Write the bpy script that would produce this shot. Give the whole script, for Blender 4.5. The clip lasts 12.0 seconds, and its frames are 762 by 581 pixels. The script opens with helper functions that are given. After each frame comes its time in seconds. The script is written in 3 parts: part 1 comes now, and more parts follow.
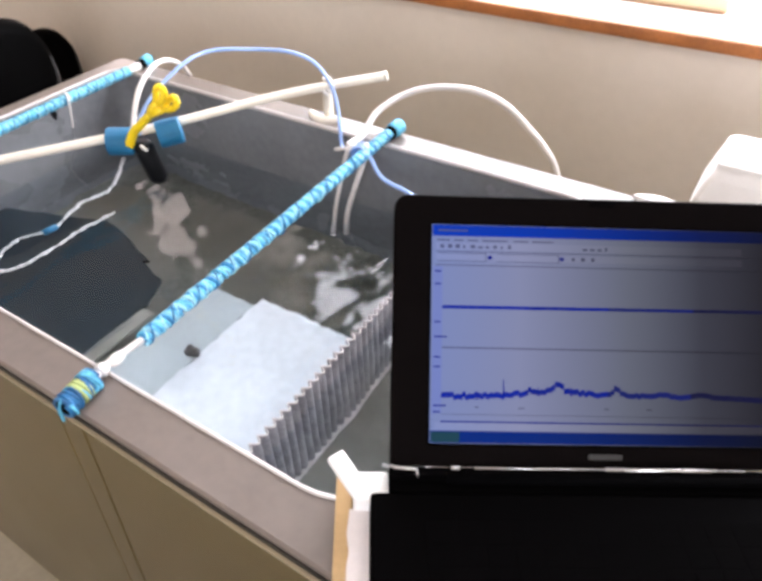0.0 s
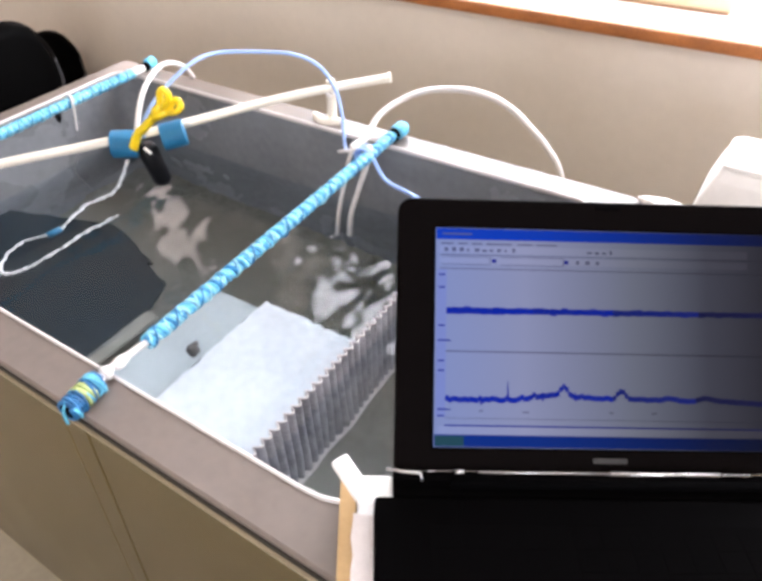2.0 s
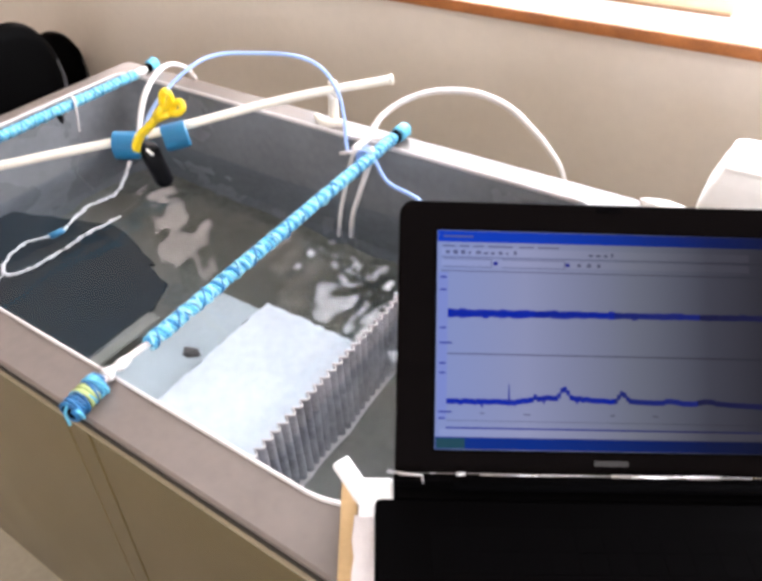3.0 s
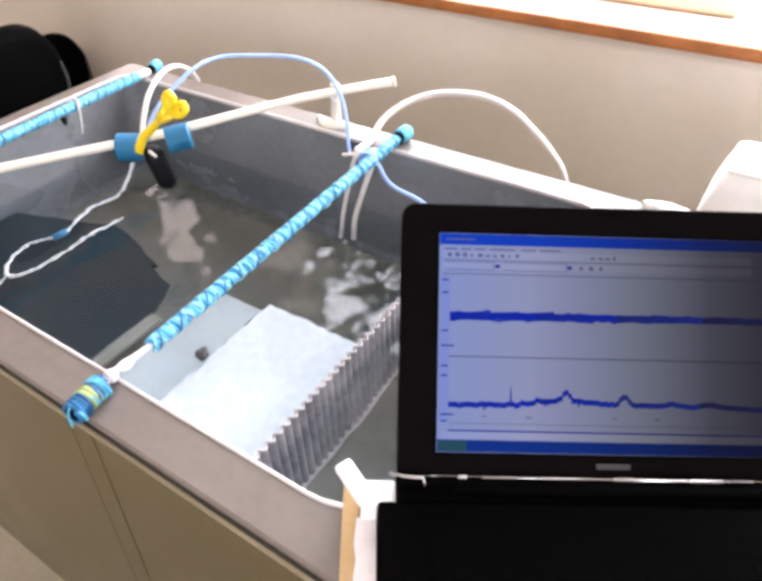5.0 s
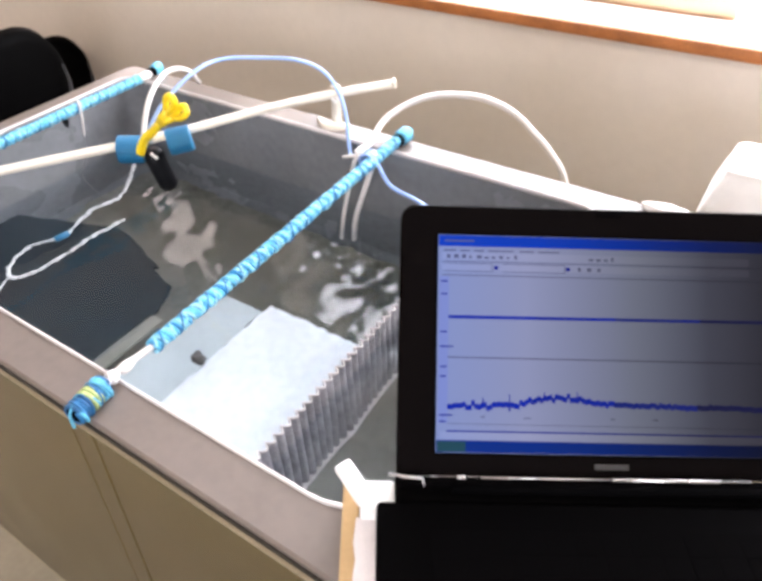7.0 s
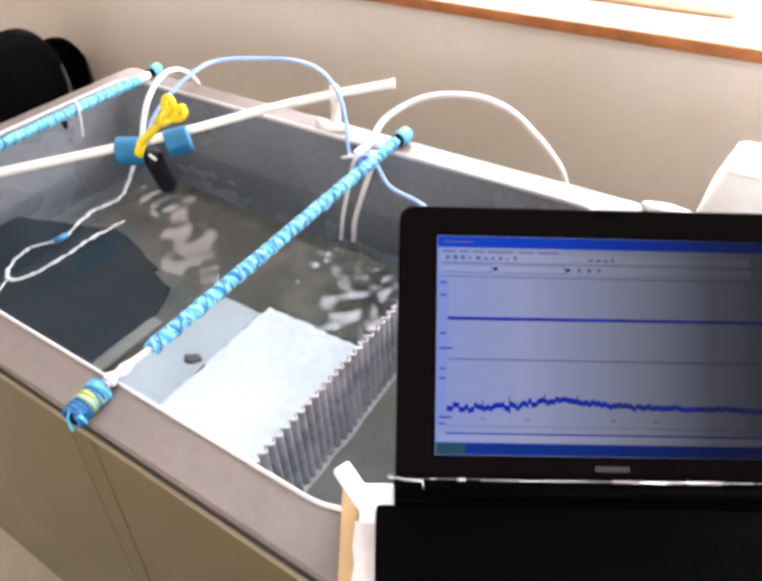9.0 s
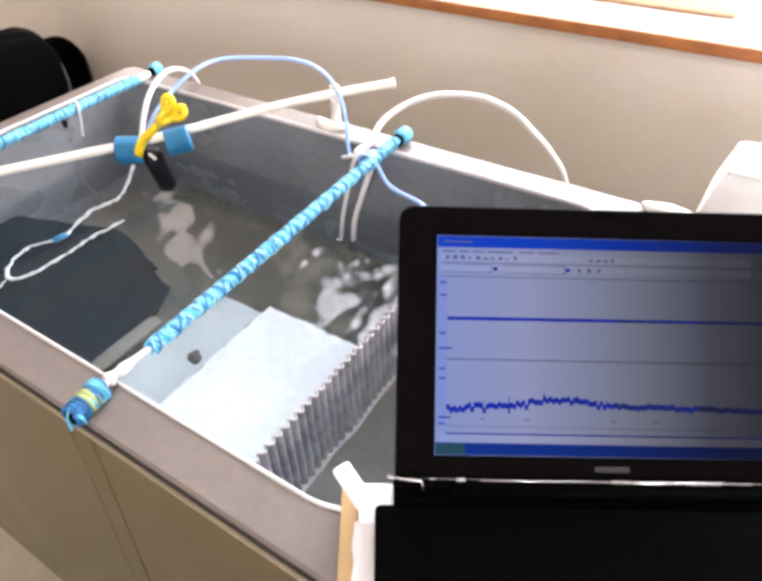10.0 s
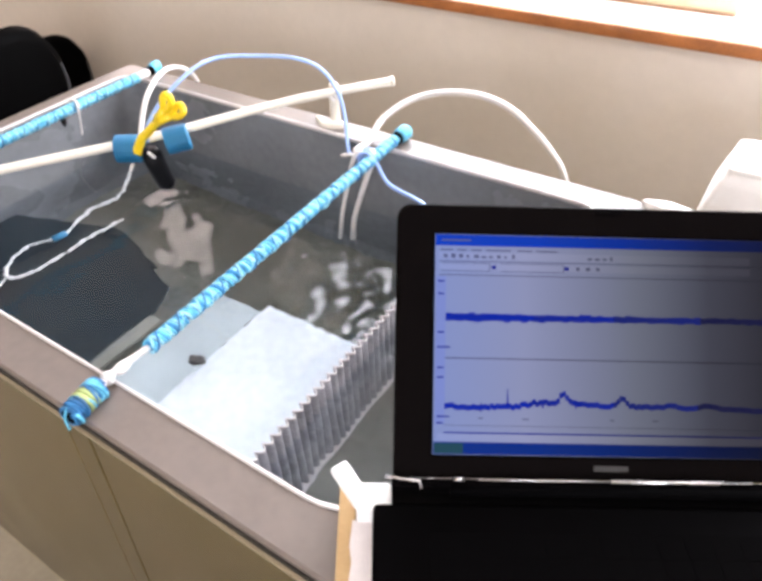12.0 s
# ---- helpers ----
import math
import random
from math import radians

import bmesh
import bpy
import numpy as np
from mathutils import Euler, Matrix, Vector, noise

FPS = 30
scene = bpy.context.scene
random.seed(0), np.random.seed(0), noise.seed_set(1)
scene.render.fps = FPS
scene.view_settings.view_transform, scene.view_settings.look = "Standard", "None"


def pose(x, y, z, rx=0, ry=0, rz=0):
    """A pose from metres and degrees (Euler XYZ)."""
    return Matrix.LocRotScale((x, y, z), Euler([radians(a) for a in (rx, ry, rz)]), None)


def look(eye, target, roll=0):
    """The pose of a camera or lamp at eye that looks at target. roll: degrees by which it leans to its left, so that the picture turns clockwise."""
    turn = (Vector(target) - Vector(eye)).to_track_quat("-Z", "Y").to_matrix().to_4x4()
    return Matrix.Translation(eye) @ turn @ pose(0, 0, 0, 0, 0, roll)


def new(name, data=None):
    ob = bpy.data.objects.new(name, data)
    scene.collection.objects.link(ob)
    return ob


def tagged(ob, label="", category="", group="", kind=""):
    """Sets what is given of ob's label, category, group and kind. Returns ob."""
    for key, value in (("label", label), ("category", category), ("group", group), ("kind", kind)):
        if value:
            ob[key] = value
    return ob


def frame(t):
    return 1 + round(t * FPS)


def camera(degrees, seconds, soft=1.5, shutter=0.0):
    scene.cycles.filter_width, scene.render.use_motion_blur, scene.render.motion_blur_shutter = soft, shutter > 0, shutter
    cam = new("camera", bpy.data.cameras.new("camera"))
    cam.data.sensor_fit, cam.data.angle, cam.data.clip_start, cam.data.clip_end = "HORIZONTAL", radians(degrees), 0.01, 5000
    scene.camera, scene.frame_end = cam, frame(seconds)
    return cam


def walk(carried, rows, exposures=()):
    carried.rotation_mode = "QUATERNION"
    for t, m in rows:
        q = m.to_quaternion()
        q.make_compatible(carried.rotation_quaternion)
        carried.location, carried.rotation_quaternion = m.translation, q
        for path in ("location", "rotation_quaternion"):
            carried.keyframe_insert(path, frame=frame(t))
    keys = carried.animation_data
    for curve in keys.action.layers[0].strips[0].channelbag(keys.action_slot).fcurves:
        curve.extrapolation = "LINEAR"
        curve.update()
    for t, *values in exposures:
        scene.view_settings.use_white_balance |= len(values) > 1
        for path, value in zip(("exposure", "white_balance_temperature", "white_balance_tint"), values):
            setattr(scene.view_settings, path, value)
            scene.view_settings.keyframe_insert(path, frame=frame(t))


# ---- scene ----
cam = camera(62.25, 12.0, soft=3.7)
walk(cam, [
    (0, pose(0.5755, -0.2442, 1.4872, 48.747, 1.553, 32.46)),
    (0.5, pose(0.5737, -0.2441, 1.486, 48.77, 1.498, 32.508)),
    (1, pose(0.5735, -0.243, 1.4861, 48.762, 1.593, 32.574)),
    (1.5, pose(0.5736, -0.2419, 1.4871, 48.758, 1.711, 32.601)),
    (2, pose(0.5738, -0.2424, 1.4886, 48.82, 1.786, 32.66)),
    (2.5, pose(0.574, -0.2423, 1.4898, 48.856, 1.842, 32.74)),
    (3, pose(0.5736, -0.2419, 1.4903, 48.879, 1.799, 32.835)),
    (5, pose(0.5736, -0.2414, 1.4922, 48.963, 1.879, 33.043)),
    (5.5, pose(0.5737, -0.2416, 1.4932, 48.962, 1.877, 33.06)),
    (6, pose(0.5747, -0.2421, 1.494, 48.991, 1.953, 33.04)),
    (6.5, pose(0.5758, -0.2425, 1.4945, 49.044, 2.01, 33.074)),
    (7, pose(0.5769, -0.2422, 1.4947, 49.065, 2.029, 33.108)),
    (9, pose(0.5766, -0.2383, 1.493, 49.099, 2.205, 33.044)),
    (9.5, pose(0.5763, -0.238, 1.4928, 49.074, 2.153, 33.081)),
    (10, pose(0.5763, -0.2376, 1.4929, 49.051, 2.139, 33.086)),
    (10.5, pose(0.5768, -0.237, 1.4928, 49.042, 2.154, 33.093)),
    (11, pose(0.5779, -0.2356, 1.4936, 48.993, 2.212, 33.109)),
    (11.5, pose(0.5782, -0.2347, 1.4931, 48.942, 2.223, 33.113)),
    (12, pose(0.5779, -0.2343, 1.4914, 48.92, 2.243, 33.143)),
], exposures=[(0, -0.22, 6300, 15), (1.0, -0.16, 6300, 15), (2.5, -0.08, 6300, 15), (5.5, -0.02, 6300, 15), (9.0, 0.03, 6300, 15), (12.0, -0.02, 6300, 15)])

# ---- light ----
world = bpy.data.worlds.new("daylight")
scene.world = world
world.use_nodes = True
wt = world.node_tree
sky = wt.nodes.new("ShaderNodeTexSky")
sky.sky_type, sky.sun_disc = "NISHITA", False
sky.sun_elevation, sky.sun_rotation = radians(40), radians(20)
wt.links.new(sky.outputs["Color"], wt.nodes["Background"].inputs["Color"])
wt.nodes["Background"].inputs["Strength"].default_value = 0.1


def area(name, m, sx, sy, power, colour):
    d = bpy.data.lights.new(name, "AREA")
    d.shape, d.size, d.size_y, d.energy, d.color = "RECTANGLE", sx, sy, power, colour
    ob = new(name, d)
    ob.matrix_world = m
    return ob


# daylight in the sill window; slit, rear window and strip lights are unseen additions
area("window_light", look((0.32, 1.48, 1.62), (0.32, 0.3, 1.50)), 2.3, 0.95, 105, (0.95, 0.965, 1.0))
# made-up slit lamp, there for the pinkish streak mirrored in the water
area("reflection_slit_light", look((-1.50, 1.215, 1.47), (-1.50, 0.5, 1.47)), 0.31, 0.86, 4.6, (1.0, 0.84, 0.78))
# fill lamp in an unseen window added behind the workplace
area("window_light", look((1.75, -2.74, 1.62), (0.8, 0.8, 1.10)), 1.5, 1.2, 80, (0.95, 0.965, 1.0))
# weak overhead fill from two strip lights that are unseen and added
area("ceiling_fill_light", look((0.65, -0.55, 2.60), (0.65, -0.55, 0)), 1.2, 0.5, 5, (1.0, 0.95, 0.88))
area("ceiling_fill_light", look((-1.35, -0.55, 2.60), (-1.35, -0.55, 0)), 1.2, 0.5, 2, (1.0, 0.95, 0.88))


# ---- materials ----
def mat(name, base, rough=0.5, metal=0.0, scale=20.0, vary=0.12, bump=0.0, fine=0.0, spec=0.5, tint=None):
    """A surface with variation at two scales: broad stains and fine grain."""
    m = bpy.data.materials.new(name)
    m.use_nodes = True
    nt = m.node_tree
    b = nt.nodes["Principled BSDF"]
    b.inputs["Roughness"].default_value = rough
    b.inputs["Metallic"].default_value = metal
    b.inputs["Specular IOR Level"].default_value = spec
    tc = nt.nodes.new("ShaderNodeTexCoord")
    n1 = nt.nodes.new("ShaderNodeTexNoise")
    n1.inputs["Scale"].default_value, n1.inputs["Detail"].default_value = scale, 6
    n2 = nt.nodes.new("ShaderNodeTexNoise")
    n2.inputs["Scale"].default_value, n2.inputs["Detail"].default_value = scale * 14, 3
    nt.links.new(tc.outputs["Object"], n1.inputs["Vector"])
    nt.links.new(tc.outputs["Object"], n2.inputs["Vector"])
    add = nt.nodes.new("ShaderNodeMix")
    add.inputs["Factor"].default_value = 0.35
    nt.links.new(n1.outputs["Fac"], add.inputs["A"])
    nt.links.new(n2.outputs["Fac"], add.inputs["B"])
    ramp = nt.nodes.new("ShaderNodeValToRGB")
    ramp.color_ramp.interpolation = "EASE"
    ramp.color_ramp.elements[0].position, ramp.color_ramp.elements[1].position = 0.2, 0.8
    other = tint or base
    ramp.color_ramp.elements[0].color = (*[c * (1 - vary) for c in other], 1)
    ramp.color_ramp.elements[1].color = (*[min(1, c * (1 + vary)) for c in base], 1)
    nt.links.new(add.outputs["Result"], ramp.inputs["Fac"])
    nt.links.new(ramp.outputs["Color"], b.inputs["Base Color"])
    rr = nt.nodes.new("ShaderNodeMapRange")
    rr.inputs["To Min"].default_value, rr.inputs["To Max"].default_value = max(0.02, rough - 0.1), min(1, rough + 0.1)
    nt.links.new(n1.outputs["Fac"], rr.inputs["Value"])
    nt.links.new(rr.outputs["Result"], b.inputs["Roughness"])
    if bump:
        bp = nt.nodes.new("ShaderNodeBump")
        bp.inputs["Strength"].default_value, bp.inputs["Distance"].default_value = bump, 0.002
        nt.links.new(n2.outputs["Fac"], bp.inputs["Height"])
        nt.links.new(bp.outputs["Normal"], b.inputs["Normal"])
    return m


def glow(name, colour, strength=1.0, far=None, fade=((0.3, (0.8, 0.85, 0.85)), (0.6, (0.4, 0.42, 0.42)), (0.8, (0.15, 0.17, 0.17)))):
    """A lit part of the display, or a lamp. far: the colour at the panel's other side; the off-axis fade is put into
    the emission.
    """
    m = bpy.data.materials.new(name)
    m.use_nodes = True
    nt = m.node_tree
    b = nt.nodes["Principled BSDF"]
    b.inputs["Base Color"].default_value = (0.002, 0.002, 0.003, 1)
    b.inputs["Roughness"].default_value = 0.5
    b.inputs["Specular IOR Level"].default_value = 0.03
    b.inputs["Emission Color"].default_value = (*colour, 1)
    b.inputs["Emission Strength"].default_value = strength
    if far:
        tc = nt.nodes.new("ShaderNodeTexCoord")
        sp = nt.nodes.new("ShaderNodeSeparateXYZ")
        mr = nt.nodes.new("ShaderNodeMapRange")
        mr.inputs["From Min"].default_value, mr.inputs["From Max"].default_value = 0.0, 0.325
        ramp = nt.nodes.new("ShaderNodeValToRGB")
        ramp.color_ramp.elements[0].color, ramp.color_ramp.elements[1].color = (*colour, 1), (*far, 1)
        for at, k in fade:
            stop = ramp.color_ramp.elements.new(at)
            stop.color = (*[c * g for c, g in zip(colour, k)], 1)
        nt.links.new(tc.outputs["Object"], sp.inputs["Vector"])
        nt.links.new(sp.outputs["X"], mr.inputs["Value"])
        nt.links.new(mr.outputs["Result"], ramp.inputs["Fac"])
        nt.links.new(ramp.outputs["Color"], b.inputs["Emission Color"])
    return m


WALL = mat("beige_wall_paint", (0.72, 0.635, 0.545), 0.75, scale=3, vary=0.05, bump=0.15)
CEIL = mat("white_ceiling_paint", (0.78, 0.77, 0.74), 0.8, scale=3, vary=0.04)
FLOOR = mat("vinyl_floor", (0.38, 0.325, 0.24), 0.45, scale=5, vary=0.15)
WOOD = mat("orange_varnished_wood", (0.42, 0.15, 0.045), 0.35, scale=14, vary=0.25, bump=0.1, tint=(0.34, 0.12, 0.04))
SILL = mat("white_sill_paint", (0.82, 0.81, 0.78), 0.4, scale=8, vary=0.04)
CREAM = mat("cream_paint", (0.78, 0.62, 0.40), 0.5, scale=8, vary=0.06)
FLANGE = mat("pale_fibreglass", (0.166, 0.134, 0.116), 0.32, scale=6, vary=0.1, bump=0.05, tint=(0.148, 0.122, 0.107))
LIP = mat("white_gelcoat", (0.64, 0.59, 0.57), 0.25, scale=10, vary=0.05)
BASIN = mat("grey_gelcoat", (0.20, 0.205, 0.215), 0.26, scale=4, vary=0.12, bump=0.08, tint=(0.165, 0.17, 0.18))
CABINET = mat("olive_brown_laminate", (0.098, 0.073, 0.029), 0.22, scale=6, vary=0.08, tint=(0.082, 0.061, 0.024))
TRIM = mat("tan_edge_strip", (0.30, 0.24, 0.16), 0.4, scale=10, vary=0.08)
GAP = mat("dark_rubber_gasket", (0.022, 0.017, 0.011), 0.8, scale=20, vary=0.2)
CYAN = mat("pale_cyan_cord", (0.15, 0.54, 0.74), 0.5, scale=70, vary=0.35, bump=0.5, tint=(0.04, 0.30, 0.54))
# lighter cyan that puts the cord's highlight flecks into the colour
PALECYAN = mat("highlight_cyan_cord", (0.42, 0.74, 0.84), 0.5, scale=90, vary=0.25, bump=0.6, tint=(0.16, 0.50, 0.68))
BLUE = mat("blue_cord", (0.014, 0.155, 0.36), 0.5, scale=70, vary=0.4, bump=0.5, tint=(0.004, 0.055, 0.17))
SLEEVE = mat("blue_rubber", (0.016, 0.155, 0.30), 0.45, scale=30, vary=0.15, bump=0.2)
MIDBLUE = mat("mid_blue_cord", (0.035, 0.27, 0.54), 0.5, scale=70, vary=0.3, bump=0.5, tint=(0.012, 0.14, 0.36))
LIME = mat("yellow_green_cord", (0.36, 0.43, 0.16), 0.6, scale=50, vary=0.25, bump=0.3)
YELLOW = mat("yellow_plastic", (0.85, 0.60, 0.01), 0.35, scale=25, vary=0.12)
WHITE = mat("white_tape", (0.82, 0.78, 0.75), 0.5, scale=30, vary=0.06, bump=0.2)
DOWEL = mat("cream_painted_dowel", (0.76, 0.70, 0.60), 0.45, scale=20, vary=0.08, bump=0.1)
TUBE = mat("white_silicone_tube", (0.74, 0.69, 0.66), 0.3, scale=25, vary=0.06)
BCABLE = mat("pale_blue_cable", (0.30, 0.44, 0.78), 0.35, scale=25, vary=0.08)
BLACK = mat("black_plastic", (0.0013, 0.0012, 0.0014), 0.7, scale=20, vary=0.2, spec=0.012)
PALM = mat("matt_black_plastic", (0.0013, 0.0011, 0.0012), 0.65, scale=40, vary=0.2, bump=0.05, spec=0.008)
DECK = mat("black_laptop_plastic", (0.0030, 0.0022, 0.0022), 0.6, scale=40, vary=0.2, bump=0.05, spec=0.012)
LEATHER = mat("black_leather", (0.0013, 0.0012, 0.0012), 0.55, scale=30, vary=0.25, bump=0.2, spec=0.015)
CHROME = mat("chrome", (0.70, 0.69, 0.69), 0.28, 1.0, scale=20, vary=0.05)
# grey for the highlight drawn along the chair backrests
EDGE = mat("highlight_grey_metal", (0.11, 0.11, 0.115), 0.5, 1.0, scale=20, vary=0.15)
SKIN = mat("torn_pinkish_paper", (0.74, 0.67, 0.65), 0.8, scale=40, vary=0.12, bump=0.5)
FOAM = mat("white_polystyrene", (0.85, 0.84, 0.82), 0.7, scale=60, vary=0.04, bump=0.3)
CARD = mat("tan_cardboard", (0.46, 0.30, 0.14), 0.7, scale=14, vary=0.14, bump=0.2)
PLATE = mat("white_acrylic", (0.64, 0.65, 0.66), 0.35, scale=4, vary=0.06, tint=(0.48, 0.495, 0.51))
PALE = mat("pale_grey_plastic", (0.36, 0.39, 0.39), 0.4, scale=9, vary=0.2, bump=0.1)
SLATE = mat("dark_slate_sheet", (0.014, 0.021, 0.026), 0.5, scale=5, vary=0.35, spec=0.1)
CORR = mat("grey_corrugated_plastic", (0.50, 0.48, 0.50), 0.2, scale=22, vary=0.4, tint=(0.36, 0.35, 0.37))
SENSOR = mat("black_rubber", (0.005, 0.005, 0.006), 0.4, scale=30, vary=0.2, spec=0.2)
SILT = mat("brown_silt", (0.20, 0.19, 0.162), 0.7, scale=5, vary=0.22, tint=(0.115, 0.113, 0.086))
PEBBLE = mat("dark_pebble", (0.03, 0.03, 0.03), 0.5, scale=60, vary=0.4, bump=0.4)
LAMP = glow("lamp_diffuser", (1.0, 0.95, 0.88), 4.0)


def water_material():
    m = bpy.data.materials.new("clear_water")
    m.use_nodes = True
    nt = m.node_tree
    b = nt.nodes["Principled BSDF"]
    b.inputs["Base Color"].default_value = (0.79, 0.875, 0.945, 1)
    b.inputs["Roughness"].default_value = 0.045
    b.inputs["IOR"].default_value = 1.333
    b.inputs["Transmission Weight"].default_value = 1.0
    tc = nt.nodes.new("ShaderNodeTexCoord")
    n = nt.nodes.new("ShaderNodeTexNoise")
    n.inputs["Scale"].default_value, n.inputs["Detail"].default_value = 32, 3
    bp = nt.nodes.new("ShaderNodeBump")
    bp.inputs["Strength"].default_value, bp.inputs["Distance"].default_value = 0.07, 0.002
    nt.links.new(tc.outputs["Object"], n.inputs["Vector"])
    nt.links.new(n.outputs["Fac"], bp.inputs["Height"])
    nt.links.new(bp.outputs["Normal"], b.inputs["Normal"])
    return m


WATER = water_material()


# ---- mesh helpers ----
def part(name, bm, material, parent=None, label="", smooth=False, turn=True):
    me = bpy.data.meshes.new(name)
    if turn:
        bmesh.ops.recalc_face_normals(bm, faces=bm.faces)
    bm.to_mesh(me)
    bm.free()
    me.materials.append(material)
    if smooth:
        me.polygons.foreach_set("use_smooth", [True] * len(me.polygons))
    ob = new(name, me)
    ob.parent = parent
    if label:
        ob["label"] = label
    return ob


def holder(name, m, label, category, group=""):
    e = new(name)
    e.matrix_world = m
    return tagged(e, label, category, group)


def box(x0, x1, y0, y1, z0, z1, bevel=0.0, bm=None, m=None):
    bm = bm or bmesh.new()
    vs = [bm.verts.new((x, y, z)) for x in (x0, x1) for y in (y0, y1) for z in (z0, z1)]
    fs = [bm.faces.new([vs[i] for i in f]) for f in
          ((0, 1, 3, 2), (4, 6, 7, 5), (0, 4, 5, 1), (2, 3, 7, 6), (0, 2, 6, 4), (1, 5, 7, 3))]
    if bevel:
        es = list({e for f in fs for e in f.edges})
        got = bmesh.ops.bevel(bm, geom=es, offset=bevel, segments=2, profile=0.5, affect="EDGES")
        vs = list({v for f in got["faces"] for v in f.verts} | {v for v in vs if v.is_valid})
    if m is not None:
        bmesh.ops.transform(bm, matrix=m, verts=vs)
    return bm


def smooth_path(points, steps=8):
    """Catmull-Rom through the control points."""
    p = [Vector(q) for q in points]
    p = [2 * p[0] - p[1]] + p + [2 * p[-1] - p[-2]]
    out = []
    for i in range(1, len(p) - 2):
        for k in range(steps):
            t = k / steps
            a, b, c, d = p[i - 1], p[i], p[i + 1], p[i + 2]
            out.append(0.5 * (2 * b + (c - a) * t + (2 * a - 5 * b + 4 * c - d) * t * t + (3 * b - a - 3 * c + d) * t ** 3))
    return out + [p[-2]]


def sweep(points, radius, sides=10, bm=None, wobble=0.0):
    """A capped tube along points; radius is a number or one number a point."""
    bm = bm or bmesh.new()
    pts = [Vector(q) for q in points]
    rs = [radius] * len(pts) if isinstance(radius, (int, float)) else list(radius)
    t0 = (pts[1] - pts[0]).normalized()
    side = t0.orthogonal().normalized()
    rings = []
    for i, q in enumerate(pts):
        t = (pts[min(i + 1, len(pts) - 1)] - pts[max(i - 1, 0)]).normalized()
        side = (side - t * side.dot(t)).normalized()
        up = t.cross(side)
        ring = []
        for k in range(sides):
            a = 2 * math.pi * k / sides
            w = 1 + wobble * noise.noise(q * 90 + Vector((k * 0.7, 0, 0)))
            ring.append(bm.verts.new(q + (side * math.cos(a) + up * math.sin(a)) * rs[i] * w))
        rings.append(ring)
    for r1, r2 in zip(rings, rings[1:]):
        for k in range(sides):
            bm.faces.new((r1[k], r1[(k + 1) % sides], r2[(k + 1) % sides], r2[k]))
    bm.faces.new(rings[0][::-1])
    bm.faces.new(rings[-1])
    return bm


def helix(a, b, radius, turns, phase, strand, per=10, wob=0.0):
    """A cord wound round the line from a to b."""
    a, b = Vector(a), Vector(b)
    ax = (b - a).normalized()
    s = ax.orthogonal().normalized()
    u = ax.cross(s)
    n = int(abs(turns) * per)
    pts = []
    for i in range(n + 1):
        w = i / n
        ang = 2 * math.pi * turns * w + phase + wob * 9 * noise.noise(Vector((w * turns * 0.4, phase * 5, 8)))
        rr = radius * (1 + wob * noise.noise(Vector((w * turns * 0.9, phase, 3))))
        pts.append(a + (b - a) * w + (s * math.cos(ang) + u * math.sin(ang)) * rr)
    return sweep(pts, strand, 6)


def rrect(x0, x1, y0, y1, r, z, n=8):
    """A rounded rectangle; r: one radius, or four from the far right corner on, anticlockwise."""
    out = []
    rr = (r, r, r, r) if isinstance(r, (int, float)) else r
    for sx, sy, a0, r in ((1, 1, 0, rr[0]), (0, 1, 90, rr[1]), (0, 0, 180, rr[2]), (1, 0, 270, rr[3])):
        cx = x1 - r if sx else x0 + r
        cy = y1 - r if sy else y0 + r
        for k in range(n + 1):
            a = radians(a0 + 90 * k / n)
            out.append(Vector((cx + r * math.cos(a), cy + r * math.sin(a), z)))
    return out


def loft(loops, close_first=False, close_last=False, bm=None):
    bm = bm or bmesh.new()
    rings = [[bm.verts.new(p) for p in lo] for lo in loops]
    n = len(rings[0])
    for r1, r2 in zip(rings, rings[1:]):
        for k in range(n):
            bm.faces.new((r1[k], r1[(k + 1) % n], r2[(k + 1) % n], r2[k]))
    if close_first:
        bm.faces.new(rings[0])
    if close_last:
        bm.faces.new(rings[-1])
    return bm


def ragged(x0, x1, y0, y1, thick, amount, seed):
    """A flat sheet with an uneven, worn outline; its top lies at z = 0."""
    edge = []
    for a, b in (((x0, y0), (x1, y0)), ((x1, y0), (x1, y1)), ((x1, y1), (x0, y1)), ((x0, y1), (x0, y0))):
        for k in range(22):
            q = Vector((a[0] + (b[0] - a[0]) * k / 22, a[1] + (b[1] - a[1]) * k / 22, 0))
            q.x += amount * noise.noise(Vector((q.x * 60, q.y * 60, seed)))
            q.y += amount * noise.noise(Vector((q.x * 60, q.y * 60, seed + 9)))
            edge.append(q)
    down = Vector((0, 0, -thick))
    return loft([[q + down for q in edge], edge], True, True)


def lump(centre, radii, seed, amount=0.25, bm=None):
    bm = bm or bmesh.new()
    got = bmesh.ops.create_icosphere(bm, subdivisions=3, radius=1)
    for v in got["verts"]:
        k = 1 + amount * noise.noise(v.co * 1.6 + Vector((seed, 0, 0)))
        v.co = Vector(centre) + Vector((v.co.x * radii[0], v.co.y * radii[1], v.co.z * radii[2])) * k
    return bm


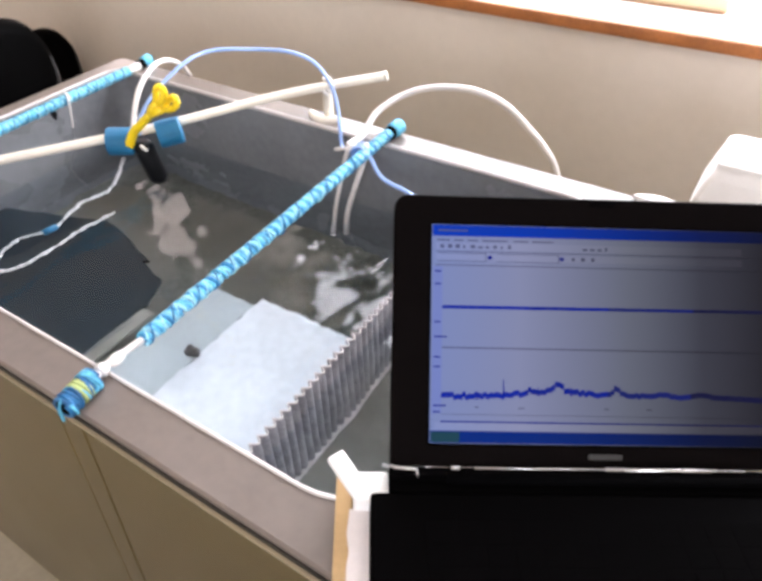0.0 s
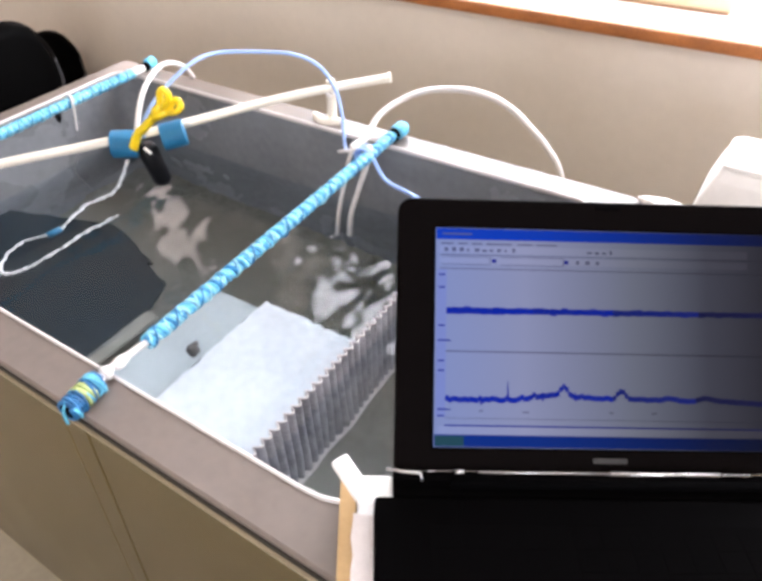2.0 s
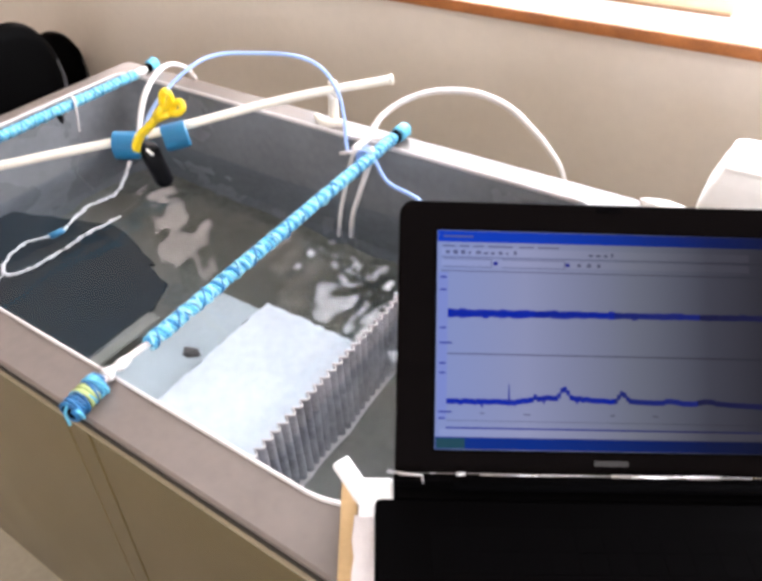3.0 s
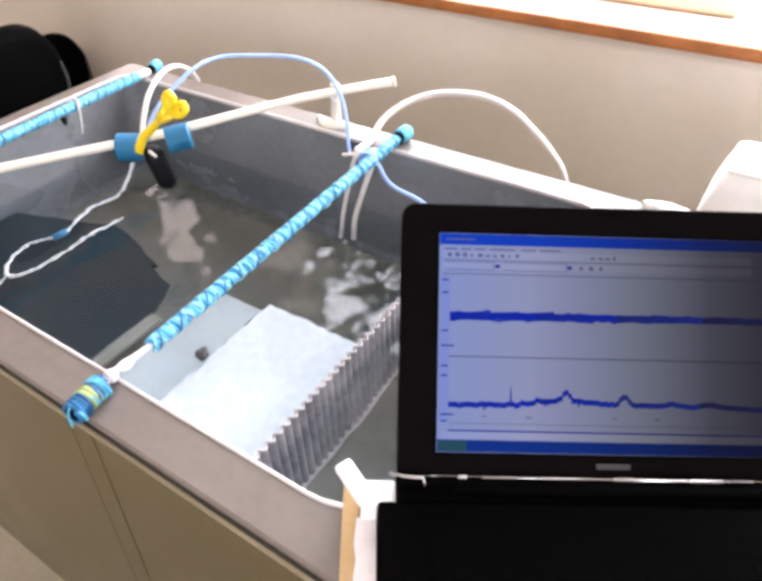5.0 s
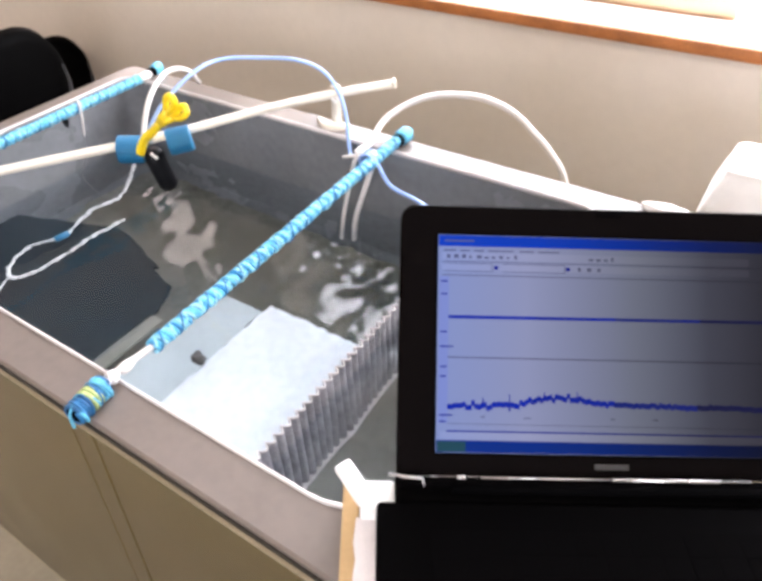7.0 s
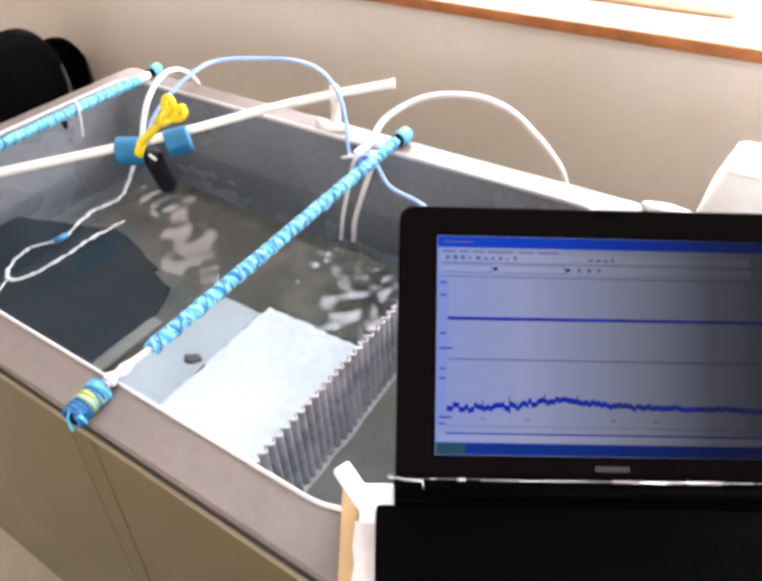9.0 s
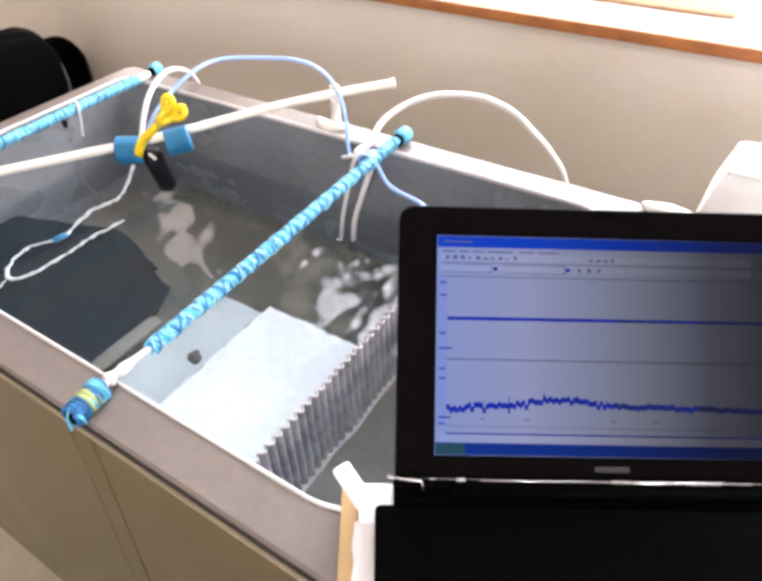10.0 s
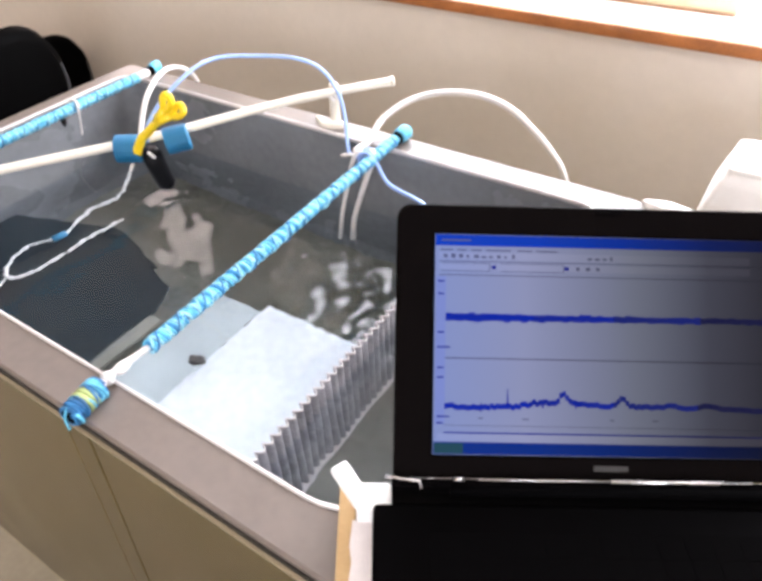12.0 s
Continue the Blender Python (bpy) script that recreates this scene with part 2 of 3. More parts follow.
# ---- room ----
X0, X1, Y0, Y1, H = -2.7, 3.0, -2.7, 1.2, 2.7
RIM, LEVEL = 0.92, 0.77
tagged(part("floor", box(X0 - 0.2, X1 + 0.2, Y0 - 0.2, Y1 + 0.4, -0.1, 0.0), FLOOR), "olive brown vinyl floor", "floor", kind="structure")
tagged(part("ceiling", box(X0 - 0.2, X1 + 0.2, Y0 - 0.2, Y1 + 0.4, H, H + 0.1), CEIL), "plain white painted ceiling", "ceiling", kind="structure")
tagged(part("wall_west", box(X0 - 0.15, X0, Y0, Y1, 0, H), WALL), "plain beige painted wall", "wall", kind="structure")
tagged(part("wall_east", box(X1, X1 + 0.15, Y0, Y1, 0, H), WALL), "plain beige painted wall", "wall", kind="structure")
bm = box(X0 - 0.15, X1 + 0.15, Y0 - 0.15, Y0, 0, 0.95)
box(X0 - 0.15, X1 + 0.15, Y0 - 0.15, Y0, 2.28, H, bm=bm)
box(X0 - 0.15, 0.95, Y0 - 0.15, Y0, 0.95, 2.28, bm=bm)
box(2.55, X1 + 0.15, Y0 - 0.15, Y0, 0.95, 2.28, bm=bm)
tagged(part("wall_south", bm, WALL), "plain beige painted wall with an added, unseen window opening", "wall", kind="structure")
WX0, WX1, WZ0, WZ1 = -0.95, 2.6, 0.982, 2.3
bm = box(X0 - 0.15, X1 + 0.15, Y1, Y1 + 0.3, 0, WZ0 + 0.007)
box(X0 - 0.15, X1 + 0.15, Y1, Y1 + 0.3, WZ1, H, bm=bm)
# unseen opening added to hold the slit lamp
NX0, NX1, NZ0, NZ1 = -1.66, -1.34, 1.03, 1.91
box(X0 - 0.15, NX0, Y1, Y1 + 0.3, WZ0 + 0.007, WZ1, bm=bm)
box(NX1, WX0, Y1, Y1 + 0.3, WZ0 + 0.007, WZ1, bm=bm)
box(NX0, NX1, Y1, Y1 + 0.3, WZ0 + 0.007, NZ0, bm=bm)
box(NX0, NX1, Y1, Y1 + 0.3, NZ1, WZ1, bm=bm)
box(WX1, X1 + 0.15, Y1, Y1 + 0.3, WZ0 + 0.007, WZ1, bm=bm)
tagged(part("wall_north", bm, WALL), "smooth beige painted wall below a window", "wall", kind="structure")
tagged(part("backdrop", box(-4, 6, 2.6, 2.65, -1.0, 4.0), glow("bright_overcast", (0.95, 0.97, 1.0), 1.6)), "plain white overcast brightness outside the window", "backdrop", kind="structure")
win = holder("window_1", pose(WX0, Y1, WZ0 + 0.009), "bright window over a wood-edged white sill", "window")
win["kind"] = "structure"
part("sill_edge", box(0, WX1 - WX0, -0.022, 0.0, 0, 0.028, 0.004), WOOD, win, "orange-brown varnished wood edge", True)
part("window_sill", box(0, WX1 - WX0, 0.001, 0.29, 0, 0.027, 0.002), SILL, win, "white painted sill board")
part("window_frame", box(0.0, 1.385, 0.143, 0.19, 0.0275, 0.091, 0.004), CREAM, win, "cream painted lower frame rail")
part("frame_bead", box(0.0, 1.38, 0.135, 0.142, 0.0272, 0.029), WOOD, win, "thin brown bead")


# frame of the added slit that the water mirrors
narrow = holder("reflection_slit", pose(-1.50, Y1, 1.47), "unseen bright slit added in the wall for the water's pinkish reflection", "window")
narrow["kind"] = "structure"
# unseen window added round the fill lamp
far_win = holder("fill_window", pose(1.75, Y0 - 0.10, 1.615), "unseen wide window added behind the workplace for fill light", "window")
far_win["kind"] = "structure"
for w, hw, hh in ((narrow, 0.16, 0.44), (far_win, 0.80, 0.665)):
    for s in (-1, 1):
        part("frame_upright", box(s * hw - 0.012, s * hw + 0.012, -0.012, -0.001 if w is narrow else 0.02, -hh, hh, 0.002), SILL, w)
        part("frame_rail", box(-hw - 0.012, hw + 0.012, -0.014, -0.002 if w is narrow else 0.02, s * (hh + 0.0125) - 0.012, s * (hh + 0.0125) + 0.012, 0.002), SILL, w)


# housing and glowing diffuser for an added, unseen fill lamp
def added_ceiling_light(x, y):
    t = holder("added_ceiling_light", pose(x, y, H), "unseen white strip light added at the ceiling for fill", "ceiling light", "ceiling lights")
    part("housing", box(-0.65, 0.65, -0.14, 0.14, -0.06, 0, 0.008), SILL, t)
    part("diffuser", box(-0.60, 0.60, -0.11, 0.11, -0.085, -0.061, 0.006), LAMP, t, "glowing milky diffuser")


added_ceiling_light(0.65, -0.55)
added_ceiling_light(-1.35, -0.55)

# ---- tank and its cabinet ----
TX0, TX1, TY0, TY1 = -0.745, 0.405, 0.0, 0.645
FX0, FX1, FY0, FY1 = -0.79, 0.455, -0.060, 0.698
tank = holder("water_tank", pose(0, 0, 0), "grey moulded water tank with a pale beige flanged rim", "tank")
inner = lambda d, z, r=(0.05, 0.035, 0.05, 0.10): rrect(TX0 + d, TX1 - d, TY0 + d, TY1 - d, r, z)
outer = lambda d, z: rrect(FX0 + d, FX1 - d, FY0 + d, FY1 - d, 0.02, z)
part("flange", loft([outer(0.0, RIM - 0.009), outer(0.0, RIM - 0.003), outer(0.003, RIM), inner(-0.0037, RIM), inner(-0.0037, RIM - 0.009), outer(0.0, RIM - 0.009)]),
     FLANGE, tank, "pale beige fibreglass flange")
part("lip", loft([inner(-0.0034, RIM - 0.006), inner(-0.0034, RIM + 0.001), inner(-0.0024, RIM + 0.0025), inner(-0.0004, RIM + 0.0025), inner(0.0012, RIM),
                  inner(0.0012, RIM - 0.006), inner(-0.0034, RIM - 0.006)]), LIP, tank, "white rounded inner edge", True)
part("basin", loft([inner(0.0, RIM - 0.0065), inner(0.006, 0.66), inner(0.012, 0.625), inner(0.03, 0.605)], ),
     BASIN, tank, "grey glossy basin")
part("basin_floor", loft([inner(0.03, 0.605), inner(0.06, 0.60)], close_last=True), SILT, tank, "brownish silted tank floor")
part("gasket", loft([outer(-0.0022, RIM - 0.0095), outer(-0.0022, 0.9035), inner(-0.02, 0.9035), inner(-0.02, RIM - 0.0095), outer(-0.0022, RIM - 0.0095)]), GAP, tank, "dark gap under the flange")

cab = holder("tank_cabinet", pose(0, 0, 0), "olive-brown laminate cabinet carrying the tank", "cabinet")
part("top_edge", loft([outer(-0.0055, 0.903), outer(-0.0055, 0.8985), inner(-0.03, 0.8985), inner(-0.03, 0.903), outer(-0.0055, 0.903)]), TRIM, cab, "tan edge strip")
shell = lambda z: rrect(FX0 + 0.004, FX1 - 0.004, FY0 + 0.02, FY1 - 0.004, 0.02, z)
part("body", loft([shell(0.898), shell(0.06), inner(-0.012, 0.06), inner(-0.012, 0.60), inner(-0.0305, 0.60), inner(-0.0305, 0.898), shell(0.898)]), CABINET, cab)
part("plinth", box(FX0 + 0.06, FX1 - 0.06, 0.0, FY1 - 0.06, 0.0, 0.0595), GAP, cab, "dark recessed plinth")
LEAN = pose(0, -0.0550, 0.896, -4.5)
for nm, xa, xb in (("door", -0.75, -0.0375), ("stile", -0.0355, 0.0085), ("door", 0.0125, 0.43)):
    part(nm, box(xa, xb, 0.0, 0.012, -0.80, -0.002, 0.001, m=LEAN), CABINET, cab)


tb = holder("side_table", pose(0, 0, 0), "plain brown table by the tank cabinet, lengthened unseen to shade the floor", "table")
# unseen extra length towards -y, added to shade the floor before the cabinet
part("tabletop", box(0.516, 1.5, -1.65, 0.885, 0.855, 0.883, 0.004), CABINET, tb)
for x in (0.60, 1.44):
    for y in (-1.60, 0.84):
        part("leg", box(x, x + 0.04, y, y + 0.04, 0, 0.8545), CABINET, tb)


def ripple(x, y):
    """The height of the still-shaped ripples: choppy round the two outlets and the probe, calmer by the near wall."""
    d1 = math.hypot(x + 0.05, y - 0.53)
    d2 = math.hypot((x + 0.47) * 0.8, y - 0.50)
    d3 = math.hypot(x - 0.33, y - 0.12)
    d4 = math.hypot(x - 0.06, y - 0.40)
    live = 0.27 + 0.46 * math.exp(-(d1 / 0.15) ** 2) + 0.34 * math.exp(-(d2 / 0.2) ** 2) + 0.4 * math.exp(-(d3 / 0.12) ** 2) + 0.35 * math.exp(-(d4 / 0.12) ** 2)
    live += 0.35 * math.exp(-(math.hypot(x + 0.66, y - 0.42) / 0.12) ** 2)
    h = 0.0
    for f, a in ((8, 0.0050), (19, 0.0032), (33, 0.0013)):
        h += a * noise.noise(Vector((x * f, y * f * 0.8, f)))
    # short crests that run along the tank
    h += 0.00022 * noise.noise(Vector((x * 38 + y * 20, y * 105 - x * 50, 5)))
    h += 0.0005 * math.sin(d1 * 170) * math.exp(-d1 / 0.16)
    return h * live


def water_sheet():
    nx, ny = 340, 200
    x0, x1, y0, y1 = TX0 - 0.034, TX1 + 0.034, TY0 - 0.034, TY1 + 0.034
    vs = []
    for i in range(nx + 1):
        for j in range(ny + 1):
            x, y = x0 + (x1 - x0) * i / nx, y0 + (y1 - y0) * j / ny
            vs.append((x, y, ripple(x, y)))
    m = ny + 1
    fs = [(i * m + j, (i + 1) * m + j, (i + 1) * m + j + 1, i * m + j + 1) for i in range(nx) for j in range(ny)]
    me = bpy.data.meshes.new("water")
    me.from_pydata(vs, [], fs)
    me.materials.append(WATER)
    me.polygons.foreach_set("use_smooth", [True] * len(me.polygons))
    return new("water", me)


water = tagged(water_sheet(), "clear rippling water in the grey tank", "water", kind="structure")
water.location = (0, 0, LEVEL)
water.visible_shadow = False


# ---- in the tank ----
def divider(low, high):
    bm = bmesh.new()
    y0, pitch = 0.012, 0.0155
    lines = []
    for i in range(40):
        for k in range(6):
            a = k / 6
            lines.append((0.161 + 0.0105 * math.sin(math.pi * a) ** 0.8, y0 + (i + a) * pitch))
    rings = []
    for x, y in lines:
        rings.append([bm.verts.new((x + dx, y, z)) for dx, z in ((-0.001, low), (-0.001, high), (0.001, high), (0.001, low))])
    for a, b in zip(rings, rings[1:]):
        for k in range(4):
            bm.faces.new((a[k], a[(k + 1) % 4], b[(k + 1) % 4], b[k]))
    bm.faces.new(rings[0])
    bm.faces.new(rings[-1][::-1])
    return bm


div = holder("tank_divider", pose(0, 0, 0), "grey corrugated plastic divider standing across the tank", "divider")
part("corrugated_sheet", divider(0.604, 0.81), CORR, div)
# white top edge: the divider's glints are put into its colour
part("cut_edge", divider(0.8102, 0.8128), LIP, div, "cut edge in white that stands for its glints")
part("bottom_rail", box(0.158, 0.176, 0.012, 0.632, 0.6005, 0.6035), LIP, div)

pl = holder("floating_plate", pose(0.046, 0.2035, 0.742), "white acrylic plate lying just under the water", "plate")
part("plate", ragged(-0.104, 0.104, -0.185, 0.1235, 0.006, 0.005, 2), PLATE, pl)
for x in (-0.075, 0.085):
    for y in (-0.105, 0.105):
        part("leg", sweep([(x, y, -0.0065), (x, y, -0.141)], 0.005, 8), PLATE, pl)

sl = holder("submerged_sheet", pose(-0.49, 0.235, 0.735), "dark slate-grey sheet resting under the water", "sheet")
bm = ragged(-0.235, 0.262, -0.165, 0.100, 0.008, 0.008, 8)
for v in bm.verts:
    # the far edge runs aslant to both sides of a corner, and the near right one is worn round
    top = 0.115 - (0.01 - v.co.x) * 0.34 if v.co.x < 0.01 else 0.115 - (v.co.x - 0.01) * 0.30
    v.co.y = -0.165 + (v.co.y + 0.165) / 0.265 * (top + 0.165)
    if v.co.x > 0.19 and v.co.y > -0.01:
        v.co.x -= 0.5 * (v.co.y + 0.01)
part("sheet", bm, SLATE, sl)
part("strip_backing", box(0.262, 0.292, -0.17, -0.03, -0.008, -0.002, 0.002), SILT, sl, "grey backing strip")
part("edge_strip", sweep(smooth_path([(0.268, -0.163, 0.0014), (0.270, -0.12, 0.0014), (0.274, -0.08, 0.0014), (0.276, -0.05, 0.0014)]), [0.0016 - 0.00004 * i for i in range(25)], 6), BASIN, sl, "thin grey strip", True)
for x in (-0.17, 0.16):
    for y in (-0.14, -0.03):
        part("foot", sweep([(x, y, -0.0085), (x, y, -0.134)], 0.012, 8), SLATE, sl)

ps = holder("pale_sheet", pose(-0.13, 0.16, 0.736), "pale grey sheet resting under the water by the plate", "sheet")
part("sheet", ragged(-0.043, 0.068, -0.143, 0.148, 0.006, 0.003, 5), PALE, ps)
for x in (-0.03, 0.055):
    for y in (-0.13, 0.13):
        part("foot", sweep([(x, y, -0.0065), (x, y, -0.135)], 0.006, 8), PALE, ps)

scrap = tagged(part("floating_scrap", lump((0, 0, 0), (0.016, 0.010, 0.004), 3, 0.5), PEBBLE, smooth=True), "small dark scrap floating on the water", "scrap")
scrap.location = (-0.064, 0.162, 0.769)


# ---- the two wrapped rods ----
def wound(parent, a, b, turns, radius=0.0068, dark=MIDBLUE):
    """A rod under slanting cords laid side by side, with a thin strand wound back over them."""
    part("core", sweep([a, b], radius, 10), BLUE, parent, "blue rod core")
    # the palest cord and strand stand for highlights on the winding
    for k, (m, lab) in enumerate(((CYAN, "pale cyan wound cord"), (PALECYAN, "pale cyan wound cord standing for highlight flecks"), (CYAN, "pale cyan wound cord"), (dark, "blue wound cord"))):
        part("cord", helix(a, b, radius + 0.0012, turns, k * math.pi / 2, 0.0027, per=16, wob=0.20), m, parent, lab, True)
    part("strand", helix(a, b, radius + 0.0034, -turns * 0.62, 0.4, 0.0013, per=24, wob=0.28), PALECYAN, parent, "thin pale strand standing for highlight flecks", True)
    part("strand", helix(a, b, radius + 0.0032, -turns * 0.45, 2.9, 0.0014, per=24, wob=0.30), BLUE, parent, "thin blue strand", True)


rod = holder("wrapped_rod", pose(0, 0, 0), "rod wound with blue cord lying across the tank", "rod", "wrapped rods")
A, B = Vector((0.019, 0.052, 0.934)), Vector((0.0, 0.66, 0.934))
wound(rod, A, B, 36)
part("shaft", sweep(smooth_path([(0.024, -0.03, 0.934), (0.015, 0.0, 0.934), (0.016, 0.03, 0.933), (0.019, 0.056, 0.934)]), 0.0042, 8), WHITE, rod, "thin white taped shaft", True)
part("knot", lump((0.0155, -0.008, 0.933), (0.0085, 0.0085, 0.009), 1), WHITE, rod, "white tape knot", True)
part("knot", lump((0.0165, 0.013, 0.933), (0.0075, 0.012, 0.007), 2), WHITE, rod, "white tape knot", True)
part("spool_core", sweep([(0.027, -0.070, 0.9345), (0.019, -0.024, 0.9345)], 0.010, 12), BLACK, rod, "dark hollow core")
part("spool_cord", helix((0.0212, -0.038, 0.9345), (0.0185, -0.021, 0.9345), 0.0118, 6, 0, 0.0026, 14, 0.14), BLUE, rod, "blue cord wound thick", True)
part("spool_cord", helix((0.0200, -0.033, 0.9345), (0.0188, -0.024, 0.9345), 0.0132, 3, 1, 0.0024, 14, 0.2), CYAN, rod, "pale cyan cord wound thick", True)
part("spool_cord", helix((0.0232, -0.050, 0.9345), (0.0212, -0.037, 0.9345), 0.0124, 4, 2, 0.0026, 14, 0.14), LIME, rod, "yellow-green cord band", True)
part("spool_cord", helix((0.0268, -0.070, 0.9345), (0.0232, -0.050, 0.9345), 0.0116, 6, 0, 0.0027, 14, 0.16), BLUE, rod, "blue cord wound thick", True)
part("loose_strand", helix((0.0265, -0.068, 0.9345), (0.0188, -0.022, 0.9345), 0.0136, 2.5, 0.5, 0.0019, 20, 0.25), CYAN, rod, "loose pale strand", True)
part("loose_strand", helix((0.0265, -0.068, 0.9345), (0.0188, -0.022, 0.9345), 0.0136, -3.5, 2.0, 0.0019, 20, 0.25), BLUE, rod, "loose blue strand", True)
part("loose_end", sweep(smooth_path([(0.027, -0.066, 0.948), (0.029, -0.074, 0.940), (0.030, -0.076, 0.922)]), 0.0017, 6), CYAN, rod, "loose pale cord end", True)
part("end_ring", sweep([(0.0005, 0.661, 0.934), (0.0008, 0.668, 0.934)], 0.0125, 14), BLACK, rod, "dark ring")
part("end_cap", sweep([(0.001, 0.667, 0.935), (0.001, 0.672, 0.935), (0.002, 0.694, 0.935), (0.002, 0.70, 0.935)], [0.010, 0.0145, 0.0145, 0.010], 14), CYAN, rod, "pale cyan taped end", True)

rod2 = holder("wrapped_rod", pose(0, 0, 0), "rod wound with blue cord along the tank's end", "rod", "wrapped rods")
wound(rod2, Vector((-0.663, -0.04, 0.934)), Vector((-0.673, 0.625, 0.934)), 58, 0.0066, CYAN)
part("shaft", sweep([(-0.673, 0.624, 0.934), (-0.676, 0.66, 0.934)], 0.0085, 10), WHITE, rod2, "white taped end", True)
part("end_ring", sweep([(-0.676, 0.658, 0.934), (-0.678, 0.672, 0.934)], 0.011, 12), BLACK, rod2, "dark ring")
part("end_cap", sweep([(-0.678, 0.670, 0.936), (-0.679, 0.675, 0.936), (-0.684, 0.695, 0.936), (-0.684, 0.70, 0.936)], [0.009, 0.013, 0.013, 0.009], 12), CYAN, rod2, "pale cyan taped end", True)

hook = holder("hanging_wire", pose(0, 0, 0), "thin white wire hooked over the wrapped rod", "wire")
part("hook", sweep(smooth_path([(-0.682, 0.448, 0.930), (-0.680, 0.450, 0.944), (-0.670, 0.456, 0.950), (-0.660, 0.455, 0.942), (-0.659, 0.450, 0.915), (-0.664, 0.444, 0.876)]), [0.0030 - 0.00003 * i for i in range(41)], 8), TUBE, hook, "", True)
part("drop", sweep(smooth_path([(-0.664, 0.444, 0.877), (-0.672, 0.436, 0.83), (-0.695, 0.428, 0.79), (-0.700, 0.425, 0.772), (-0.65, 0.41, 0.765), (-0.615, 0.402, 0.768)]), 0.0007, 6), BASIN, hook, "", True)
part("weight", lump((-0.680, 0.424, 0.913), (0.0065, 0.0065, 0.013), 5), SENSOR, hook, "small black weight", True)

# ---- white dowel, its post, the clamp and the sensor ----
stick = holder("dowel", pose(0, 0, 0), "cream painted wooden dowel laid over the tank", "stick")
SP = smooth_path([(-0.735, -0.035, 0.929), (-0.535, 0.21, 0.947), (-0.365, 0.400, 0.964), (-0.228, 0.580, 0.982), (-0.143, 0.671, 0.992), (-0.060, 0.749, 1.0)])
part("rod", sweep(SP, 0.0082, 12), DOWEL, stick, "", True)
part("end_ring", sweep([(-0.064, 0.745, 0.9995), (-0.0585, 0.7505, 1.0002)], 0.0098, 12), DOWEL, stick, "", True)

post = holder("post", pose(0, 0, 0), "white taped post holding up the dowel on the flange", "post")
part("upright", sweep(smooth_path([(-0.154, 0.682, 0.921), (-0.153, 0.681, 0.95), (-0.148, 0.677, 0.985), (-0.146, 0.675, 1.004)]), 0.0095, 10, wobble=0.2), DOWEL, post, "", True)
part("foot", sweep(smooth_path([(-0.195, 0.676, 0.926), (-0.178, 0.668, 0.922), (-0.160, 0.664, 0.921), (-0.135, 0.672, 0.924), (-0.128, 0.684, 0.927)]), [0.006 + 0.004 * math.sin(math.pi * i / 32) for i in range(33)], 8, wobble=0.2), DOWEL, post, "", True)
part("binding", helix((-0.152, 0.668, 0.982), (-0.139, 0.682, 0.995), 0.0105, 3, 0, 0.0028, 12), WHITE, post, "white tape binding", True)


def sleeve(parent, c, ax, r, length):
    """A ribbed rubber sleeve round the dowel."""
    c, ax = Vector(c), Vector(ax).normalized()
    n = 36
    pts = [c + ax * length * (i / n - 0.5) for i in range(n + 1)]
    rs = [r * (1 + (0.045 if i % 4 < 2 else -0.045)) for i in range(n + 1)]
    rs[0] = rs[-1] = r * 0.9
    part("sleeve", sweep(pts, rs, 20), SLEEVE, parent, "ribbed blue rubber sleeve")


clamp = holder("cable_clamp", pose(0, 0, 0), "blue rubber sleeves with a yellow clip on the dowel", "clamp")
D = (SP[20] - SP[12]).normalized()
sleeve(clamp, (-0.386, 0.368, 0.952), D + Vector((0.3, -0.1, -0.12)), 0.024, 0.044)
sleeve(clamp, (-0.327, 0.431, 0.957), D + Vector((0.0, 0.03, 0.0)), 0.0240, 0.044)


def clip_loop(c, direction, up):
    """A flattened finger loop of the clip."""
    d, u = Vector(direction).normalized(), Vector(up).normalized()
    s = d.cross(u).normalized()
    pts = []
    for i in range(25):
        a = 2 * math.pi * i / 24
        pts.append(Vector(c) + d * 0.019 * math.cos(a) + s * (0.0075 + 0.003 * math.cos(a)) * math.sin(a))
    return sweep(pts, 0.0058, 8)


part("strap", sweep(smooth_path([(-0.376, 0.372, 0.938), (-0.360, 0.366, 0.955), (-0.342, 0.370, 0.982), (-0.318, 0.370, 1.000), (-0.290, 0.374, 1.024)]), [0.0088 - 0.00006 * i for i in range(33)], 10), YELLOW, clamp, "yellow plastic strap", True)
part("finger_loop", clip_loop((-0.258, 0.378, 1.062), (0.30, 0.0, 0.42), (0.45, -0.62, 0.55)), YELLOW, clamp, "yellow finger loop", True)
part("finger_loop", clip_loop((-0.244, 0.384, 1.048), (0.52, 0.03, 0.34), (0.45, -0.62, 0.55)), YELLOW, clamp, "yellow finger loop", True)
for q in ((-0.268, 0.377, 1.050), (-0.260, 0.381, 1.038)):
    part("stem", sweep([(-0.292, 0.374, 1.022), q], [0.0070, 0.0060], 10), YELLOW, clamp, "", True)
part("hub", lump((-0.285, 0.376, 1.030), (0.010, 0.007, 0.010), 4, 0.15), YELLOW, clamp, "", True)

sensor = holder("sensor_probe", pose(0, 0, 0), "black cylindrical probe hanging below the clamp", "sensor")
